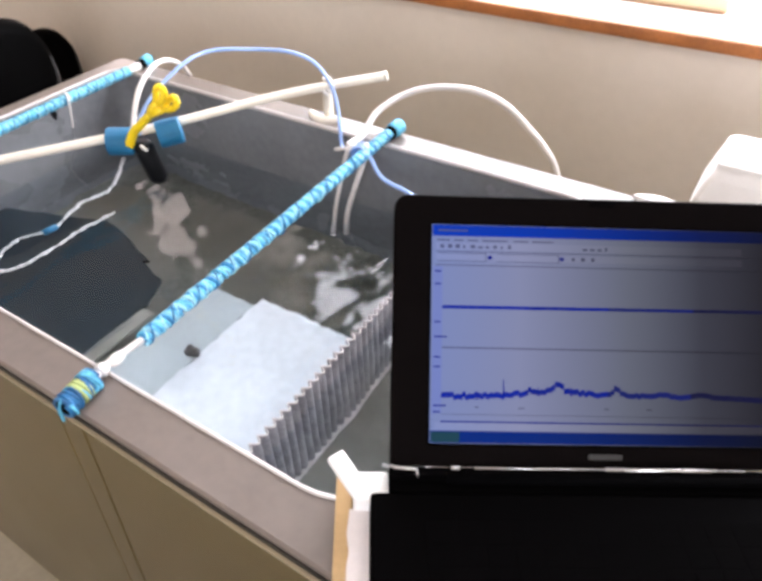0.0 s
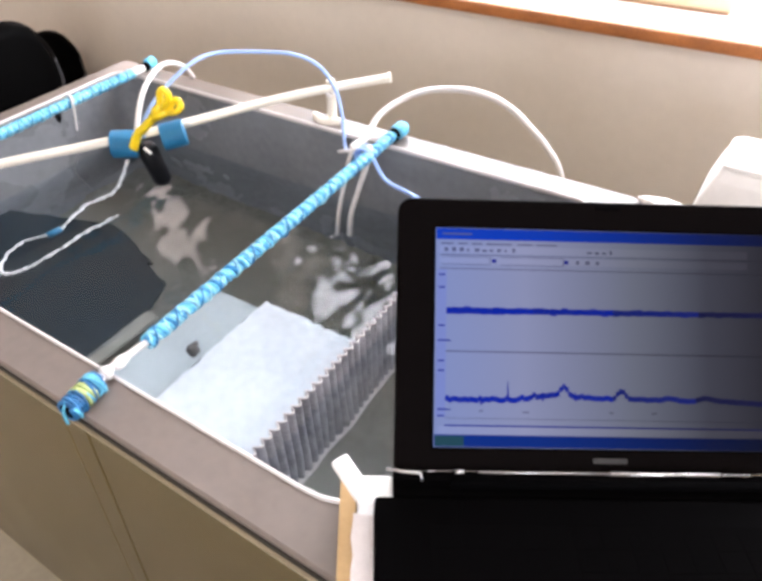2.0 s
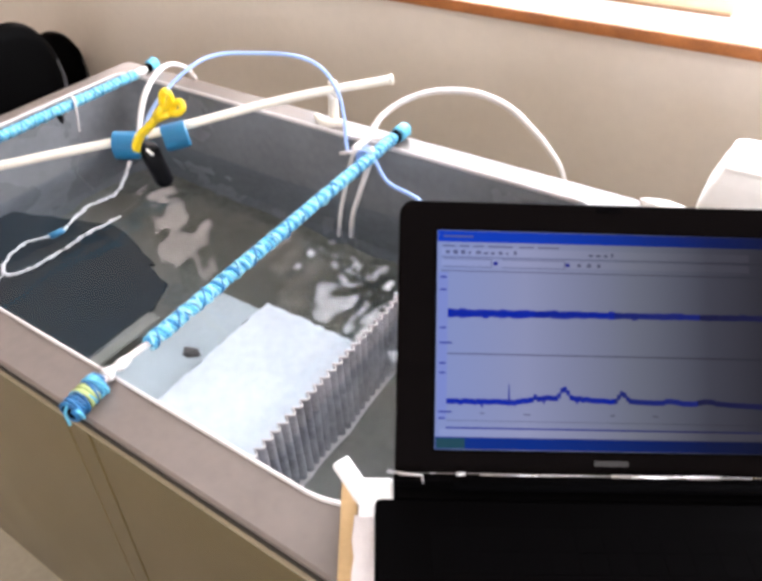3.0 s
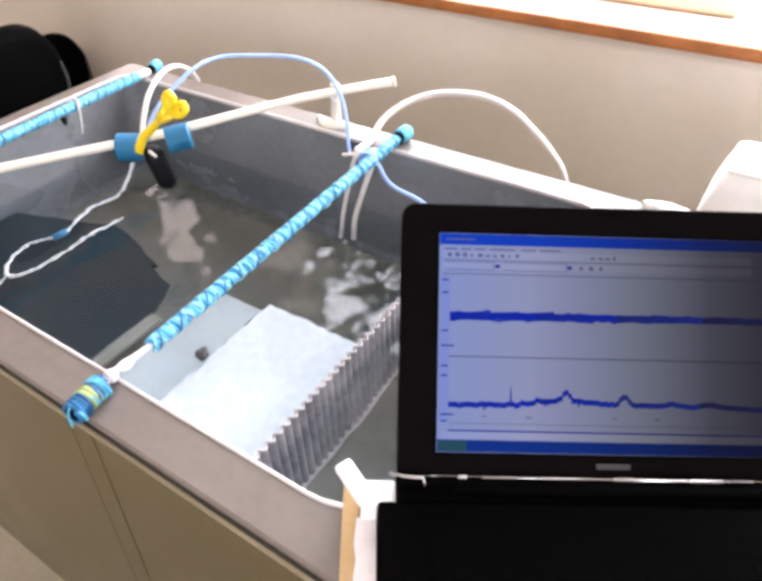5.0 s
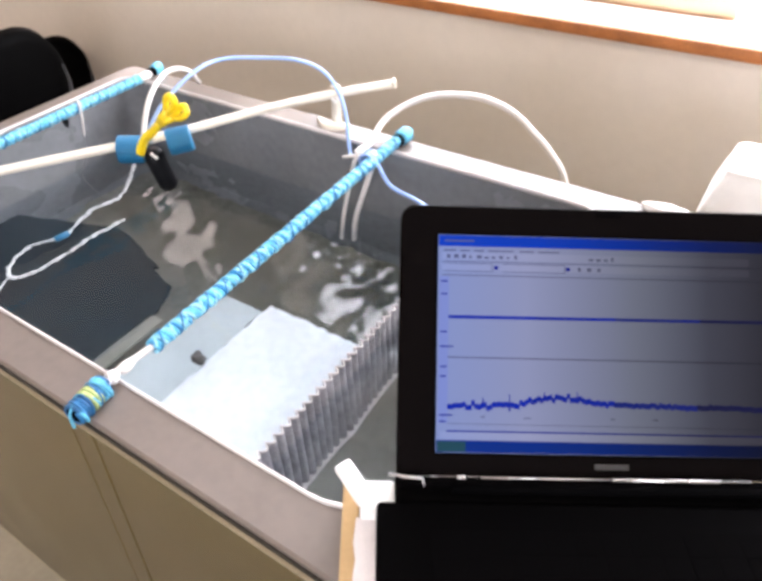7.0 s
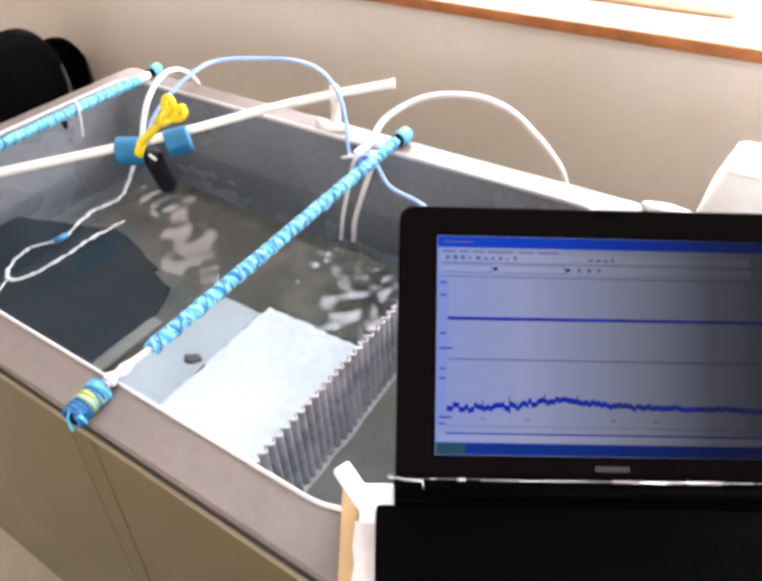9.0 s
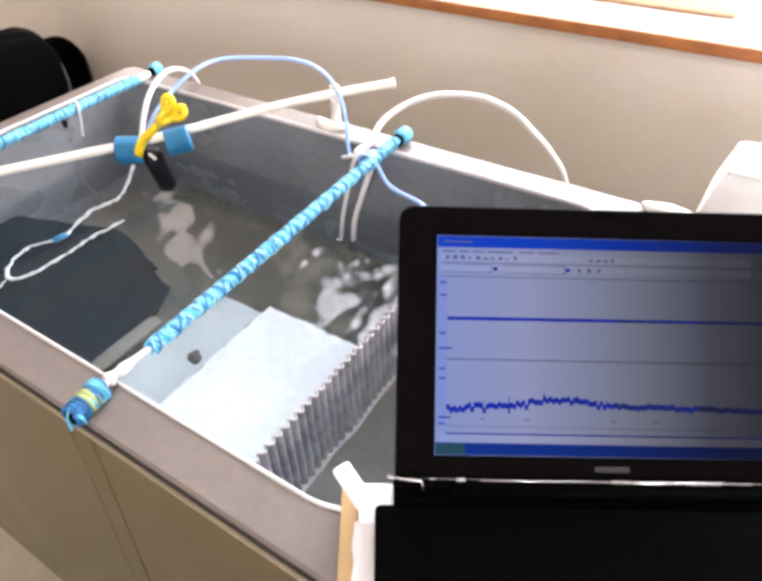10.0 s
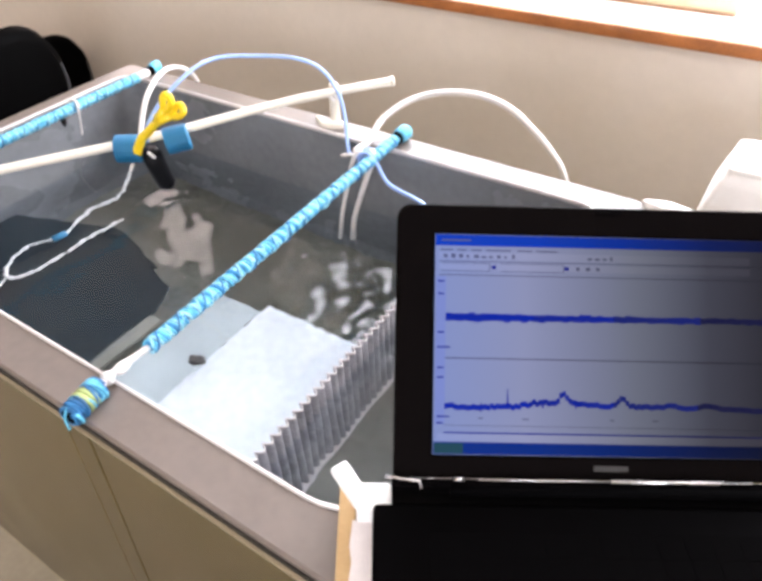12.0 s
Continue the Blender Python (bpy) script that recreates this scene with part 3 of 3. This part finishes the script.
part("barrel", sweep([(-0.360, 0.392, 0.945), (-0.362, 0.393, 0.935), (-0.356, 0.402, 0.872), (-0.355, 0.403, 0.862)], [0.014, 0.0185, 0.0185, 0.013], 16), SENSOR, sensor, "", True)
part("cable_tie", sweep(smooth_path([(-0.350, 0.379, 0.949), (-0.344, 0.381, 0.943), (-0.341, 0.384, 0.938)]), 0.0026, 6), WHITE, sensor, "small white tie", True)

# ---- cables and hoses ----
def cable(name, pts, r, material, label, category):
    return tagged(part(name, sweep(smooth_path(pts), r, 10), material, smooth=True), label, category)


cable("blue_cable", [(-0.362, 0.392, 0.960), (-0.357, 0.400, 0.99), (-0.338, 0.43, 1.030), (-0.326, 0.50, 1.061), (-0.318, 0.56, 1.064), (-0.274, 0.61, 1.058), (-0.206, 0.64, 1.056),
                     (-0.162, 0.66, 1.037), (-0.134, 0.67, 0.996), (-0.110, 0.655, 0.955), (-0.089, 0.63, 0.908), (-0.060, 0.60, 0.915), (-0.029, 0.585, 0.940),
                     (0.003, 0.582, 0.932), (0.034, 0.58, 0.892), (0.101, 0.56, 0.893), (0.189, 0.52, 0.905), (0.30, 0.50, 0.93)],
      0.0036, BCABLE, "pale blue cable looping over the dowel and rod", "cable")
cable("white_cable", [(-0.380, 0.395, 0.955), (-0.382, 0.40, 0.974), (-0.383, 0.43, 1.022), (-0.414, 0.49, 1.035), (-0.458, 0.56, 1.020), (-0.499, 0.63, 0.981), (-0.549, 0.69, 0.926)],
      0.0048, TUBE, "white cable arching from the clamp to the flange", "cable")
cable("air_hose", [(-0.028, 0.572, 0.945), (-0.040, 0.605, 0.934), (-0.047, 0.640, 0.926), (-0.054, 0.700, 0.945), (-0.030, 0.750, 0.964), (0.013, 0.778, 0.979), (0.079, 0.780, 0.993), (0.129, 0.780, 0.993),
                   (0.178, 0.780, 0.979), (0.224, 0.780, 0.947), (0.257, 0.780, 0.918), (0.289, 0.780, 0.872), (0.335, 0.79, 0.72), (0.35, 0.80, 0.40), (0.36, 0.82, 0.012)],
      0.0062, TUBE, "thick white hose arching over the tank rim", "hose")
cable("thin_tube", [(-0.018, 0.575, 0.948), (-0.030, 0.566, 0.930), (-0.046, 0.56, 0.865), (-0.067, 0.563, 0.79), (-0.077, 0.565, 0.72)], 0.0040, TUBE,
      "thin white tube hanging from the rod into water", "tube")
cable("thin_tube", [(-0.002, 0.586, 0.950), (0.002, 0.578, 0.930), (-0.018, 0.570, 0.865), (-0.044, 0.572, 0.79), (-0.052, 0.575, 0.72)], 0.0052, TUBE,
      "thin white tube hanging from the rod into water", "tube")
tie = holder("cable_knot", pose(0, 0, 0), "pale cable tied in a knot round the wrapped rod", "knot")
part("loop", helix((-0.004, 0.562, 0.934), (-0.006, 0.586, 0.934), 0.0145, 3, 0, 0.003, 12), BCABLE, tie, "", True)
part("tail", sweep(smooth_path([(-0.018, 0.572, 0.938), (-0.045, 0.578, 0.930), (-0.070, 0.585, 0.918)]), 0.0034, 8), TUBE, tie, "white tail end", True)

wire = holder("bent_wire", pose(-0.006, 0.004, -0.010), "white bent wire loop hanging just under the water", "wire")
def kinked(points, seed, r):
    """A wire with small kinks and lumps, which put the ripples' refraction and glints into its shape."""
    pts = smooth_path(points, 7)
    out, rs = [], []
    for i, q in enumerate(pts):
        n = Vector((noise.noise(q * 75 + Vector((seed, 0, 0))), noise.noise(q * 75 + Vector((0, seed, 0))), 0))
        out.append(q + n * 0.0050)
        rs.append(r * (1.0 + 0.9 * noise.noise(q * 140 + Vector((0, 0, seed)))))
    return sweep(out, rs, 8)


part("loop", kinked([(-0.638, 0.520, 0.776), (-0.585, 0.455, 0.773), (-0.556, 0.411, 0.773), (-0.562, 0.375, 0.773), (-0.568, 0.345, 0.772), (-0.553, 0.300, 0.774), (-0.540, 0.259, 0.772),
                     (-0.555, 0.228, 0.773), (-0.569, 0.201, 0.772), (-0.565, 0.175, 0.772), (-0.552, 0.145, 0.772), (-0.524, 0.124, 0.772), (-0.502, 0.128, 0.773), (-0.488, 0.160, 0.772), (-0.484, 0.216, 0.774),
                     (-0.488, 0.276, 0.772), (-0.484, 0.320, 0.772), (-0.479, 0.360, 0.774)], 3, 0.0038), WHITE, wire, "", True)
part("sleeve", sweep([(-0.543, 0.238, 0.774), (-0.540, 0.266, 0.774)], 0.009, 12), SLEEVE, wire, "blue rubber sleeve", True)
part("loose_wire", kinked([(-0.470, 0.060, 0.770), (-0.505, 0.095, 0.771), (-0.520, 0.125, 0.772)], 6, 0.0018), WHITE, wire, "", True)

# ---- laptop on its board ----
ux = Vector((math.cos(0.5767) * math.cos(-0.0661), math.sin(0.5767) * math.cos(-0.0661), math.sin(-0.0661)))
back = Vector((-math.sin(0.5767), math.cos(0.5767), 0.0))
upz = ux.cross(back).normalized()
LAP = Matrix(((ux.x, back.x, upz.x, 0.3927), (ux.y, back.y, upz.y, 0.0328), (ux.z, back.z, upz.z, 0.9797), (0, 0, 0, 1)))
W, LID_H, DEEP = 0.403, 0.2566, 0.27
lap = holder("laptop", LAP, "open black laptop showing blue signal traces", "laptop")
# local axes: x along the hinge, y to the back, z up; the deck lies 8 mm under the hinge line
part("base", box(-0.018, W + 0.01, -DEEP - 0.022, -0.022, -0.036, -0.006, 0.004), PALM, lap, "black laptop base", True)
part("hinge_deck", box(0.0, W, -0.0215, 0.006, -0.034, -0.008, 0.003), PALM, lap, "", True)
part("keyboard_bed", box(0.03, W - 0.03, -0.17, -0.05, -0.0058, -0.0050), PALM, lap)
for r in range(5):
    for c in range(14):
        x, y = 0.033 + c * 0.0243, -0.072 - r * 0.0192
        part("key", box(x, x + 0.0205, y, y + 0.0165, -0.0049, -0.0046), PALM, lap)
part("touchpad", box(0.15, 0.24, -0.255, -0.195, -0.0058, -0.0050), PALM, lap)
part("hinge_cover", box(-0.001, W + 0.001, -0.011, -0.002, -0.0075, 0.0030, 0.001), PALM, lap)
part("hinge_arm", sweep([(-0.006, 0.004, -0.004), (0.006, -0.004, 0.0045), (0.024, -0.006, 0.0052), (0.0255, -0.012, 0.001)], [0.0018, 0.0015, 0.0012, 0.0009], 8), CHROME, lap, "grey metal hinge arm", True)
part("hinge_bar", sweep([(0.052, -0.012, -0.001), (W - 0.05, -0.012, -0.001)], 0.0048, 12), BLACK, lap, "", True)
for xa, xb in ((0.056, 0.064), (0.20, 0.33)):
    part("hinge_trim", sweep([(xa, -0.004, 0.0050), (xb, -0.004, 0.0050)], 0.0018, 8), CHROME, lap, "bright chrome hinge trim", True)
part("hinge_trim", sweep([(0.078, -0.004, 0.0048), (0.20, -0.004, 0.0048)], 0.0008, 8), CHROME, lap, "thin chrome hinge trim", True)
T = 0.7971
lid_m = Matrix(((1, 0, 0, 0), (0, math.sin(T), -math.cos(T), 0), (0, math.cos(T), math.sin(T), 0), (0, 0, 0, 1)))
lid_loop = lambda d, z: rrect(d, W - d, d, LID_H - d, (0.014, 0.014, 0.004, 0.004), z)
lid = part("lid", loft([lid_loop(0.002, -0.014), lid_loop(0.0, -0.011), lid_loop(0.0, -0.002), lid_loop(0.0015, 0.0)], True, True), DECK, lap, "black lid with a wide bezel")
lid.matrix_local = lid_m
part("lid_latch", box(W / 2 - 0.012, W / 2 + 0.012, LID_H - 0.008, LID_H - 0.004, 0.0002, 0.0014, 0.0003), BLACK, lid)
part("badge", box(0.186, 0.218, 0.0085, 0.0135, 0.0003, 0.0010, 0.0002), mat("grey_badge", (0.022, 0.021, 0.022), 0.4, scale=60), lid, "small grey badge")
part("bezel_step", box(0.034, 0.034 + 0.336, 0.020, 0.2292, 0.0002, 0.0008), BLACK, lid)
SW, SH = 0.332, 0.2055
# the panel's off-axis dimming, bluish to grey, is put into its emission colour
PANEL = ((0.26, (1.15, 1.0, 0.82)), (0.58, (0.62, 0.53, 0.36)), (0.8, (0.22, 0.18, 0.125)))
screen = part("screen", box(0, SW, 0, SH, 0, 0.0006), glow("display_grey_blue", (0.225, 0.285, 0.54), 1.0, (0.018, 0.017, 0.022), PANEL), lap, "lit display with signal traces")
screen.matrix_local = lid_m @ pose(0.0361, 0.022, 0.0010)
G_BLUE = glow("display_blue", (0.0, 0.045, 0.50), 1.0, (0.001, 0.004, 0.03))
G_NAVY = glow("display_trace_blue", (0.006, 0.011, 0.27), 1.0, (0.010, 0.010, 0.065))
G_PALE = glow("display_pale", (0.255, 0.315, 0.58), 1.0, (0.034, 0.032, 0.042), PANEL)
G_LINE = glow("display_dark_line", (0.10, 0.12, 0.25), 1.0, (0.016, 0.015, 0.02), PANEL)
G_GREEN = glow("display_green", (0.015, 0.07, 0.10), 0.9)
Z = 0.0009


def bar(name, u0, u1, v0, v1, m, z=Z):
    return part(name, box(u0, u1, v0, v1, z - 0.00025, z), m, screen)


bar("title_bar", 0.0005, SW - 0.0005, 0.1945, 0.2050, G_BLUE)
bar("task_bar", 0.0005, SW - 0.0005, 0.0005, 0.0115, glow("display_task_blue", (0.0, 0.026, 0.24), 1.0, (0.001, 0.003, 0.015)))
bar("start_button", 0.001, 0.028, 0.001, 0.0105, G_GREEN, Z + 0.0004)
bar("title_text", 0.006, 0.034, 0.199, 0.2005, G_LINE, Z + 0.0004)
for u, w in ((0.005, 0.012), (0.021, 0.009), (0.034, 0.010), (0.048, 0.024), (0.078, 0.014), (0.096, 0.020)):
    bar("menu_text", u, u + w, 0.1898, 0.1912, G_LINE, Z + 0.0004)
for u0, u1 in ((0.006, 0.052), (0.062, 0.122)):
    for va, vb in ((0.1704, 0.1710), (0.1778, 0.1784)):
        bar("field_edge", u0, u1, va, vb, G_LINE, Z + 0.0004)
    bar("field_edge", u1 - 0.0008, u1, 0.1710, 0.1778, G_LINE, Z + 0.0004)
bar("axis_column", 0.0015, 0.0105, 0.0275, 0.1655, glow("display_axis_blue", (0.20, 0.255, 0.58), 1.0))
bar("status_strip", 0.004, SW - 0.004, 0.0125, 0.0190, G_PALE)
for u, w, v in ((0.042, 0.004, 0.0330), (0.083, 0.006, 0.0325), (0.165, 0.004, 0.0330), (0.205, 0.005, 0.0330)):
    bar("scale_mark", u, u + w, v, v + 0.0012, G_LINE)
bar("tool_strip", 0.004, 0.30, 0.1815, 0.1885, G_PALE)
bar("tool_strip", 0.004, 0.30, 0.1715, 0.1780, G_PALE)
bar("rule", 0.004, SW - 0.004, 0.1663, 0.1672, G_LINE)
bar("rule", 0.004, SW - 0.004, 0.1795, 0.1802, G_LINE)
bar("pane_rule", 0.010, SW - 0.004, 0.0880, 0.0893, G_LINE)
bar("pane_rule", 0.010, SW - 0.004, 0.0193, 0.0206, G_NAVY)
bar("pane_rule", 0.010, SW - 0.004, 0.0265, 0.0270, G_LINE)
rnd = random.Random(5)
for k in range(26):
    if 9 < k < 19 or k > 22:
        continue
    u = 0.008 + k * 0.0072
    bar("tool_icon", u, u + rnd.uniform(0.002, 0.0048), 0.1830, 0.1830 + rnd.uniform(0.0018, 0.0040), G_LINE, Z + 0.0004)
for u, w in ((0.0535, 0.004), (0.1225, 0.004), (0.134, 0.003), (0.143, 0.004), (0.153, 0.003)):
    bar("tool_icon", u, u + w, 0.1728, 0.1762, G_NAVY if w == 0.004 and u < 0.13 else G_LINE, Z + 0.0004)
for v in (0.160, 0.148, 0.112, 0.098, 0.0790, 0.070, 0.034, 0.028):
    bar("axis_mark", 0.003, 0.003 + (0.012 if v in (0.098, 0.034) else 0.006), v, v + 0.0014, G_NAVY, Z + 0.0004)

# trace pieces: short upright dashes that ride up and down on the display
TOP_N, LOW_N = 58, 112
TOP_V, LOW_V = 0.1268, 0.0440
dash_top = bpy.data.meshes.new("trace_dash")
bm = box(-0.0030, 0.0030, -0.0013, 0.0013, 0, 0.0002)
bm.to_mesh(dash_top), bm.free()
dash_low = bpy.data.meshes.new("trace_dash")
bm = box(-0.0017, 0.0017, -0.0025, 0.0025, 0, 0.0002)
bm.to_mesh(dash_low), bm.free()
spike = bpy.data.meshes.new("trace_spike")
bm = bmesh.new()
f = [bm.verts.new(q) for q in ((-0.0013, -0.0120, 0.0002), (0.0013, -0.0120, 0.0002), (0.0004, 0.0042, 0.0002), (-0.0004, 0.0042, 0.0002))]
bm.faces.new(f)
bm.to_mesh(spike), bm.free()
spike.materials.append(G_NAVY)
# the dimming towards the display's other side is put into four dash tones
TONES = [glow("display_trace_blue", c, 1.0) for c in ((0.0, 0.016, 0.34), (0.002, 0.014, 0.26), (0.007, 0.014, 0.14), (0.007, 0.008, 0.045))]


def toned(mesh):
    out = []
    for m in TONES:
        me = mesh.copy()
        me.materials.append(m)
        out.append(me)
    return out


dash_top, dash_low = toned(dash_top), toned(dash_low)
top_dashes, low_dashes = [], []
for i in range(TOP_N):
    for s in (-1.0, -0.5, 0.0, 0.5, 1.0):
        ob = new("trace_dash", dash_top[min(3, i * 4 // TOP_N)])
        ob.parent = screen
        top_dashes.append((ob, 0.0135 + (0.312 - 0.0) * i / (TOP_N - 1), s))
for i in range(LOW_N):
    ob = new("trace_dash", dash_low[min(3, i * 4 // LOW_N)])
    ob.parent = screen
    low_dashes.append((ob, 0.0120 + 0.313 * i / (LOW_N - 1), 0.0))
for u, kind in ((0.0690, 1.0), (0.0440, 2.0), (0.1020, 2.0), (0.1330, 2.0)):
    ob = new("trace_spike", spike)
    ob.parent = screen
    ob.scale = (0.8, 1.0 / kind, 1)
    low_dashes.append((ob, u, kind))

# polystyrene board under the laptop, with its cardboard wrap
board = holder("laptop_board", LAP, "white polystyrene board in a torn cardboard wrap under the laptop", "board")
part("torn_skin", ragged(-0.0375, -0.0150, -0.33, -0.022, 0.0015, 0.006, 3), SKIN, board, "torn pinkish white skin").location = (0, 0, -0.0345)
part("slab", box(-0.034, W + 0.02, -DEEP - 0.04, -0.026, -0.060, -0.0365, 0.003), FOAM, board, "white polystyrene slab")
part("back_strip", box(-0.033, -0.0005, -0.0255, 0.004, -0.060, -0.014, 0.003), FOAM, board)
part("flap", box(-0.009, 0.009, 0.0, 0.045, -0.005, 0.005, 0.003, m=pose(-0.026, -0.016, -0.020, 10, 0, 36)), FOAM, board, "white foam corner flap")
part("card_side", box(-0.0165, 0.0, -DEEP - 0.06, 0.020, -0.004, 0.0, 0.001, m=pose(-0.0345, 0, -0.038, 0, -16, 0)), CARD, board, "tan cardboard side flap")

# ---- round the tank ----
def chair(m, drop, label):
    t = holder("office_chair", m, label, "chair", "office chairs")
    bm = bmesh.new()
    loops = []
    for k, (dx, s) in enumerate(((-0.035, 0.86), (-0.028, 0.96), (0.0, 1.0), (0.028, 0.96), (0.035, 0.86))):
        lo = []
        for p in rrect(-0.215 * s, 0.215 * s, -0.25 * s, 0.25 * s, 0.14 * s, 0):
            lo.append(Vector((dx - 0.35 * (p.x / 0.215) ** 2 * 0.09, p.x, 0.725 + drop + p.y)))
        loops.append(lo)
    part("backrest", loft(loops, True, True, bm), LEATHER, t, "black padded backrest", True)
    # the backrest's highlight line, built as a strip
    part("edge_strip", sweep(smooth_path([(0.036, 0.156, 0.71 + drop), (0.040, 0.166, 0.76 + drop), (0.040, 0.176, 0.81 + drop), (0.036, 0.176, 0.855 + drop)]), [0.002 + 0.0022 * math.sin(math.pi * i / 24) for i in range(25)], 8), EDGE, t, "thin grey strip standing for the backrest's highlight", True)
    part("seat", loft([rrect(-0.50, -0.03, -0.23, 0.23, 0.09, 0.43 + drop), rrect(-0.52, -0.01, -0.25, 0.25, 0.1, 0.46 + drop), rrect(-0.50, -0.03, -0.23, 0.23, 0.09, 0.50 + drop)], True, True), LEATHER, t, "", True)
    part("back_bar", sweep(smooth_path([(-0.2, 0, 0.42 + drop), (-0.03, 0, 0.43 + drop), (-0.045, 0, 0.50 + drop), (-0.045, 0, 0.60 + drop)]), 0.018, 8), BLACK, t, "", True)
    part("column", sweep([(-0.265, 0, 0.06), (-0.265, 0, 0.43 + drop)], 0.028, 12), CHROME, t, "", True)
    for k in range(5):
        a = radians(72 * k + 20)
        e = Vector((-0.265 + 0.28 * math.cos(a), 0.28 * math.sin(a), 0.065))
        leg = part("leg", sweep([(-0.265, 0, 0.10), e], [0.026, 0.016], 8), BLACK, t, "", True)
        part("castor", sweep([e + Vector((0, -0.012, -0.038)), e + Vector((0, 0.012, -0.038))], 0.027, 12), BLACK, leg, "", True)


chair(pose(-1.15, 0.535, 0, 0, 0, 4), 0.0, "black leather office chair behind the tank")
chair(pose(-1.74, 0.96, 0, 0, 0, 0), -0.245, "low black office chair against the wall")

tub = holder("white_container", pose(0, 0, 0), "white plastic container standing on the side table", "container")
part("body", loft([rrect(0.518, 0.80, 0.765, 0.884, 0.012, 0.8835), rrect(0.521, 0.80, 0.765, 0.884, 0.012, 0.905), rrect(0.530, 0.80, 0.770, 0.884, 0.012, 0.940), rrect(0.538, 0.80, 0.775, 0.884, 0.012, 0.962)], True, True), WHITE, tub)
part("lid", loft([rrect(0.537, 0.802, 0.773, 0.884, 0.012, 0.9625), rrect(0.539, 0.802, 0.773, 0.884, 0.012, 0.969), rrect(0.546, 0.798, 0.778, 0.882, 0.012, 0.972)], True, True), WHITE, tub)
tagged(part("tape_lump", lump((0.488, 0.688, 0.924), (0.040, 0.014, 0.009), 7, 0.35), WHITE, smooth=True), "white lump of tape on the flange corner", "tape")


# ---- movement ----
def gain(table, t):
    for (a, x), (b, y) in zip(table, table[1:]):
        if a <= t <= b:
            return x + (y - x) * (t - a) / (b - a)
    return table[-1][1]


def motions():
    rng = random.Random(11)
    # the water sways: a drift of a centimetre or two and a slight tilt
    rows = []
    for k in range(61):
        t = k * 0.2
        dx = 0.021 * math.sin(3.1 * t) + 0.0060 * math.sin(7.7 * t + 1)
        dy = 0.021 * math.sin(3.9 * t + 0.7) + 0.0060 * math.cos(8.3 * t)
        rows.append((t, pose(dx, dy, LEVEL + 0.0004 * math.sin(4.0 * t), 0.12 * math.sin(7.1 * t + 2), 0.08 * math.sin(6.2 * t), 0.12 * math.sin(3.3 * t))))
    walk(water, rows)
    # the scrap bobs and turns on it
    walk(scrap, [(k * 0.2, pose(-0.064 + 0.007 * math.sin(5.3 * k * 0.2 + 1), 0.162 + 0.006 * math.sin(4.1 * k * 0.2), 0.769 + 0.0015 * math.sin(9 * k * 0.2),
                                9 * math.sin(6.1 * k * 0.2), 7 * math.sin(7.3 * k * 0.2), 35 * math.sin(2.3 * k * 0.2))) for k in range(61)])
    # the upper trace swells and dies down; metres on the display
    swell = [(0, 0.0004), (1.0, 0.0008), (1.5, 0.0018), (2.0, 0.0030), (2.5, 0.0038), (3.2, 0.0036), (4.8, 0.0046), (5.5, 0.0048), (6.5, 0.0046), (6.7, 0.0026), (6.8, 0.0003),
             (9.0, 0.0003), (10.0, 0.0004), (10.8, 0.0014), (11.4, 0.0022), (12.0, 0.0034)]
    times = [k * 0.4 for k in range(31)]
    for ob, u, s in top_dashes:
        rows = []
        for t in times:
            a = gain(swell, t)
            rows.append((t, pose(u, TOP_V + 0.004 * (u / 0.33) * 0.25 + s * a * (rng.choice((0.5, 0.55, 0.6, 0.65, 0.7, 0.8, 1.0)) if abs(s) > 0.9 else 0.7) * (1.0 - 0.45 * u / 0.33), Z)))
        walk(ob, rows)
    # the lower trace: three peaks that give way to a rough hump and come back
    peaks = [(0, 0.85), (1.2, 1), (5.6, 1), (6.0, 0.6), (6.5, 0.5), (6.8, 0.15), (11.2, 0.15), (11.5, 0.5), (11.9, 1), (12.0, 1)]
    for ob, u, s in low_dashes:
        jit = rng.uniform(-1, 1)
        rows = []
        for t in times:
            p = gain(peaks, t)
            hump = (0.0045 + 0.0035 * (1 - p)) * math.exp(-((u - 0.115) / 0.035) ** 2) + 0.0025 * math.exp(-((u - 0.19) / 0.06) ** 2) + 0.0015 * math.exp(-((u - 0.27) / 0.03) ** 2)
            bumps = 0.0022 * math.exp(-((u - 0.094) / 0.0022) ** 2) + 0.0022 * math.exp(-((u - 0.222) / 0.007) ** 2) + 0.0026 * math.exp(-((u - 0.257) / 0.008) ** 2)
            sharp = bumps - 0.0016 * math.exp(-((u - 0.074) / 0.003) ** 2) + 0.0085 * math.exp(-((u - 0.1215) / 0.0045) ** 2) + 0.0075 * math.exp(-((u - 0.1765) / 0.0050) ** 2)
            v = LOW_V + hump + p * sharp + (0.0011 + 0.0020 * (1 - p)) * rng.uniform(-1, 1) * (1.2 - u / 0.33)
            if s == 1.0:
                v = LOW_V + 0.0062 + p * 0.0068
            elif s:
                v = LOW_V + 0.0015 + hump + (1 - p) * 0.0055 * rng.uniform(0.5, 1.0)
            rows.append((t, pose(u, v, Z + 0.0001)))
        walk(ob, rows)


motions()
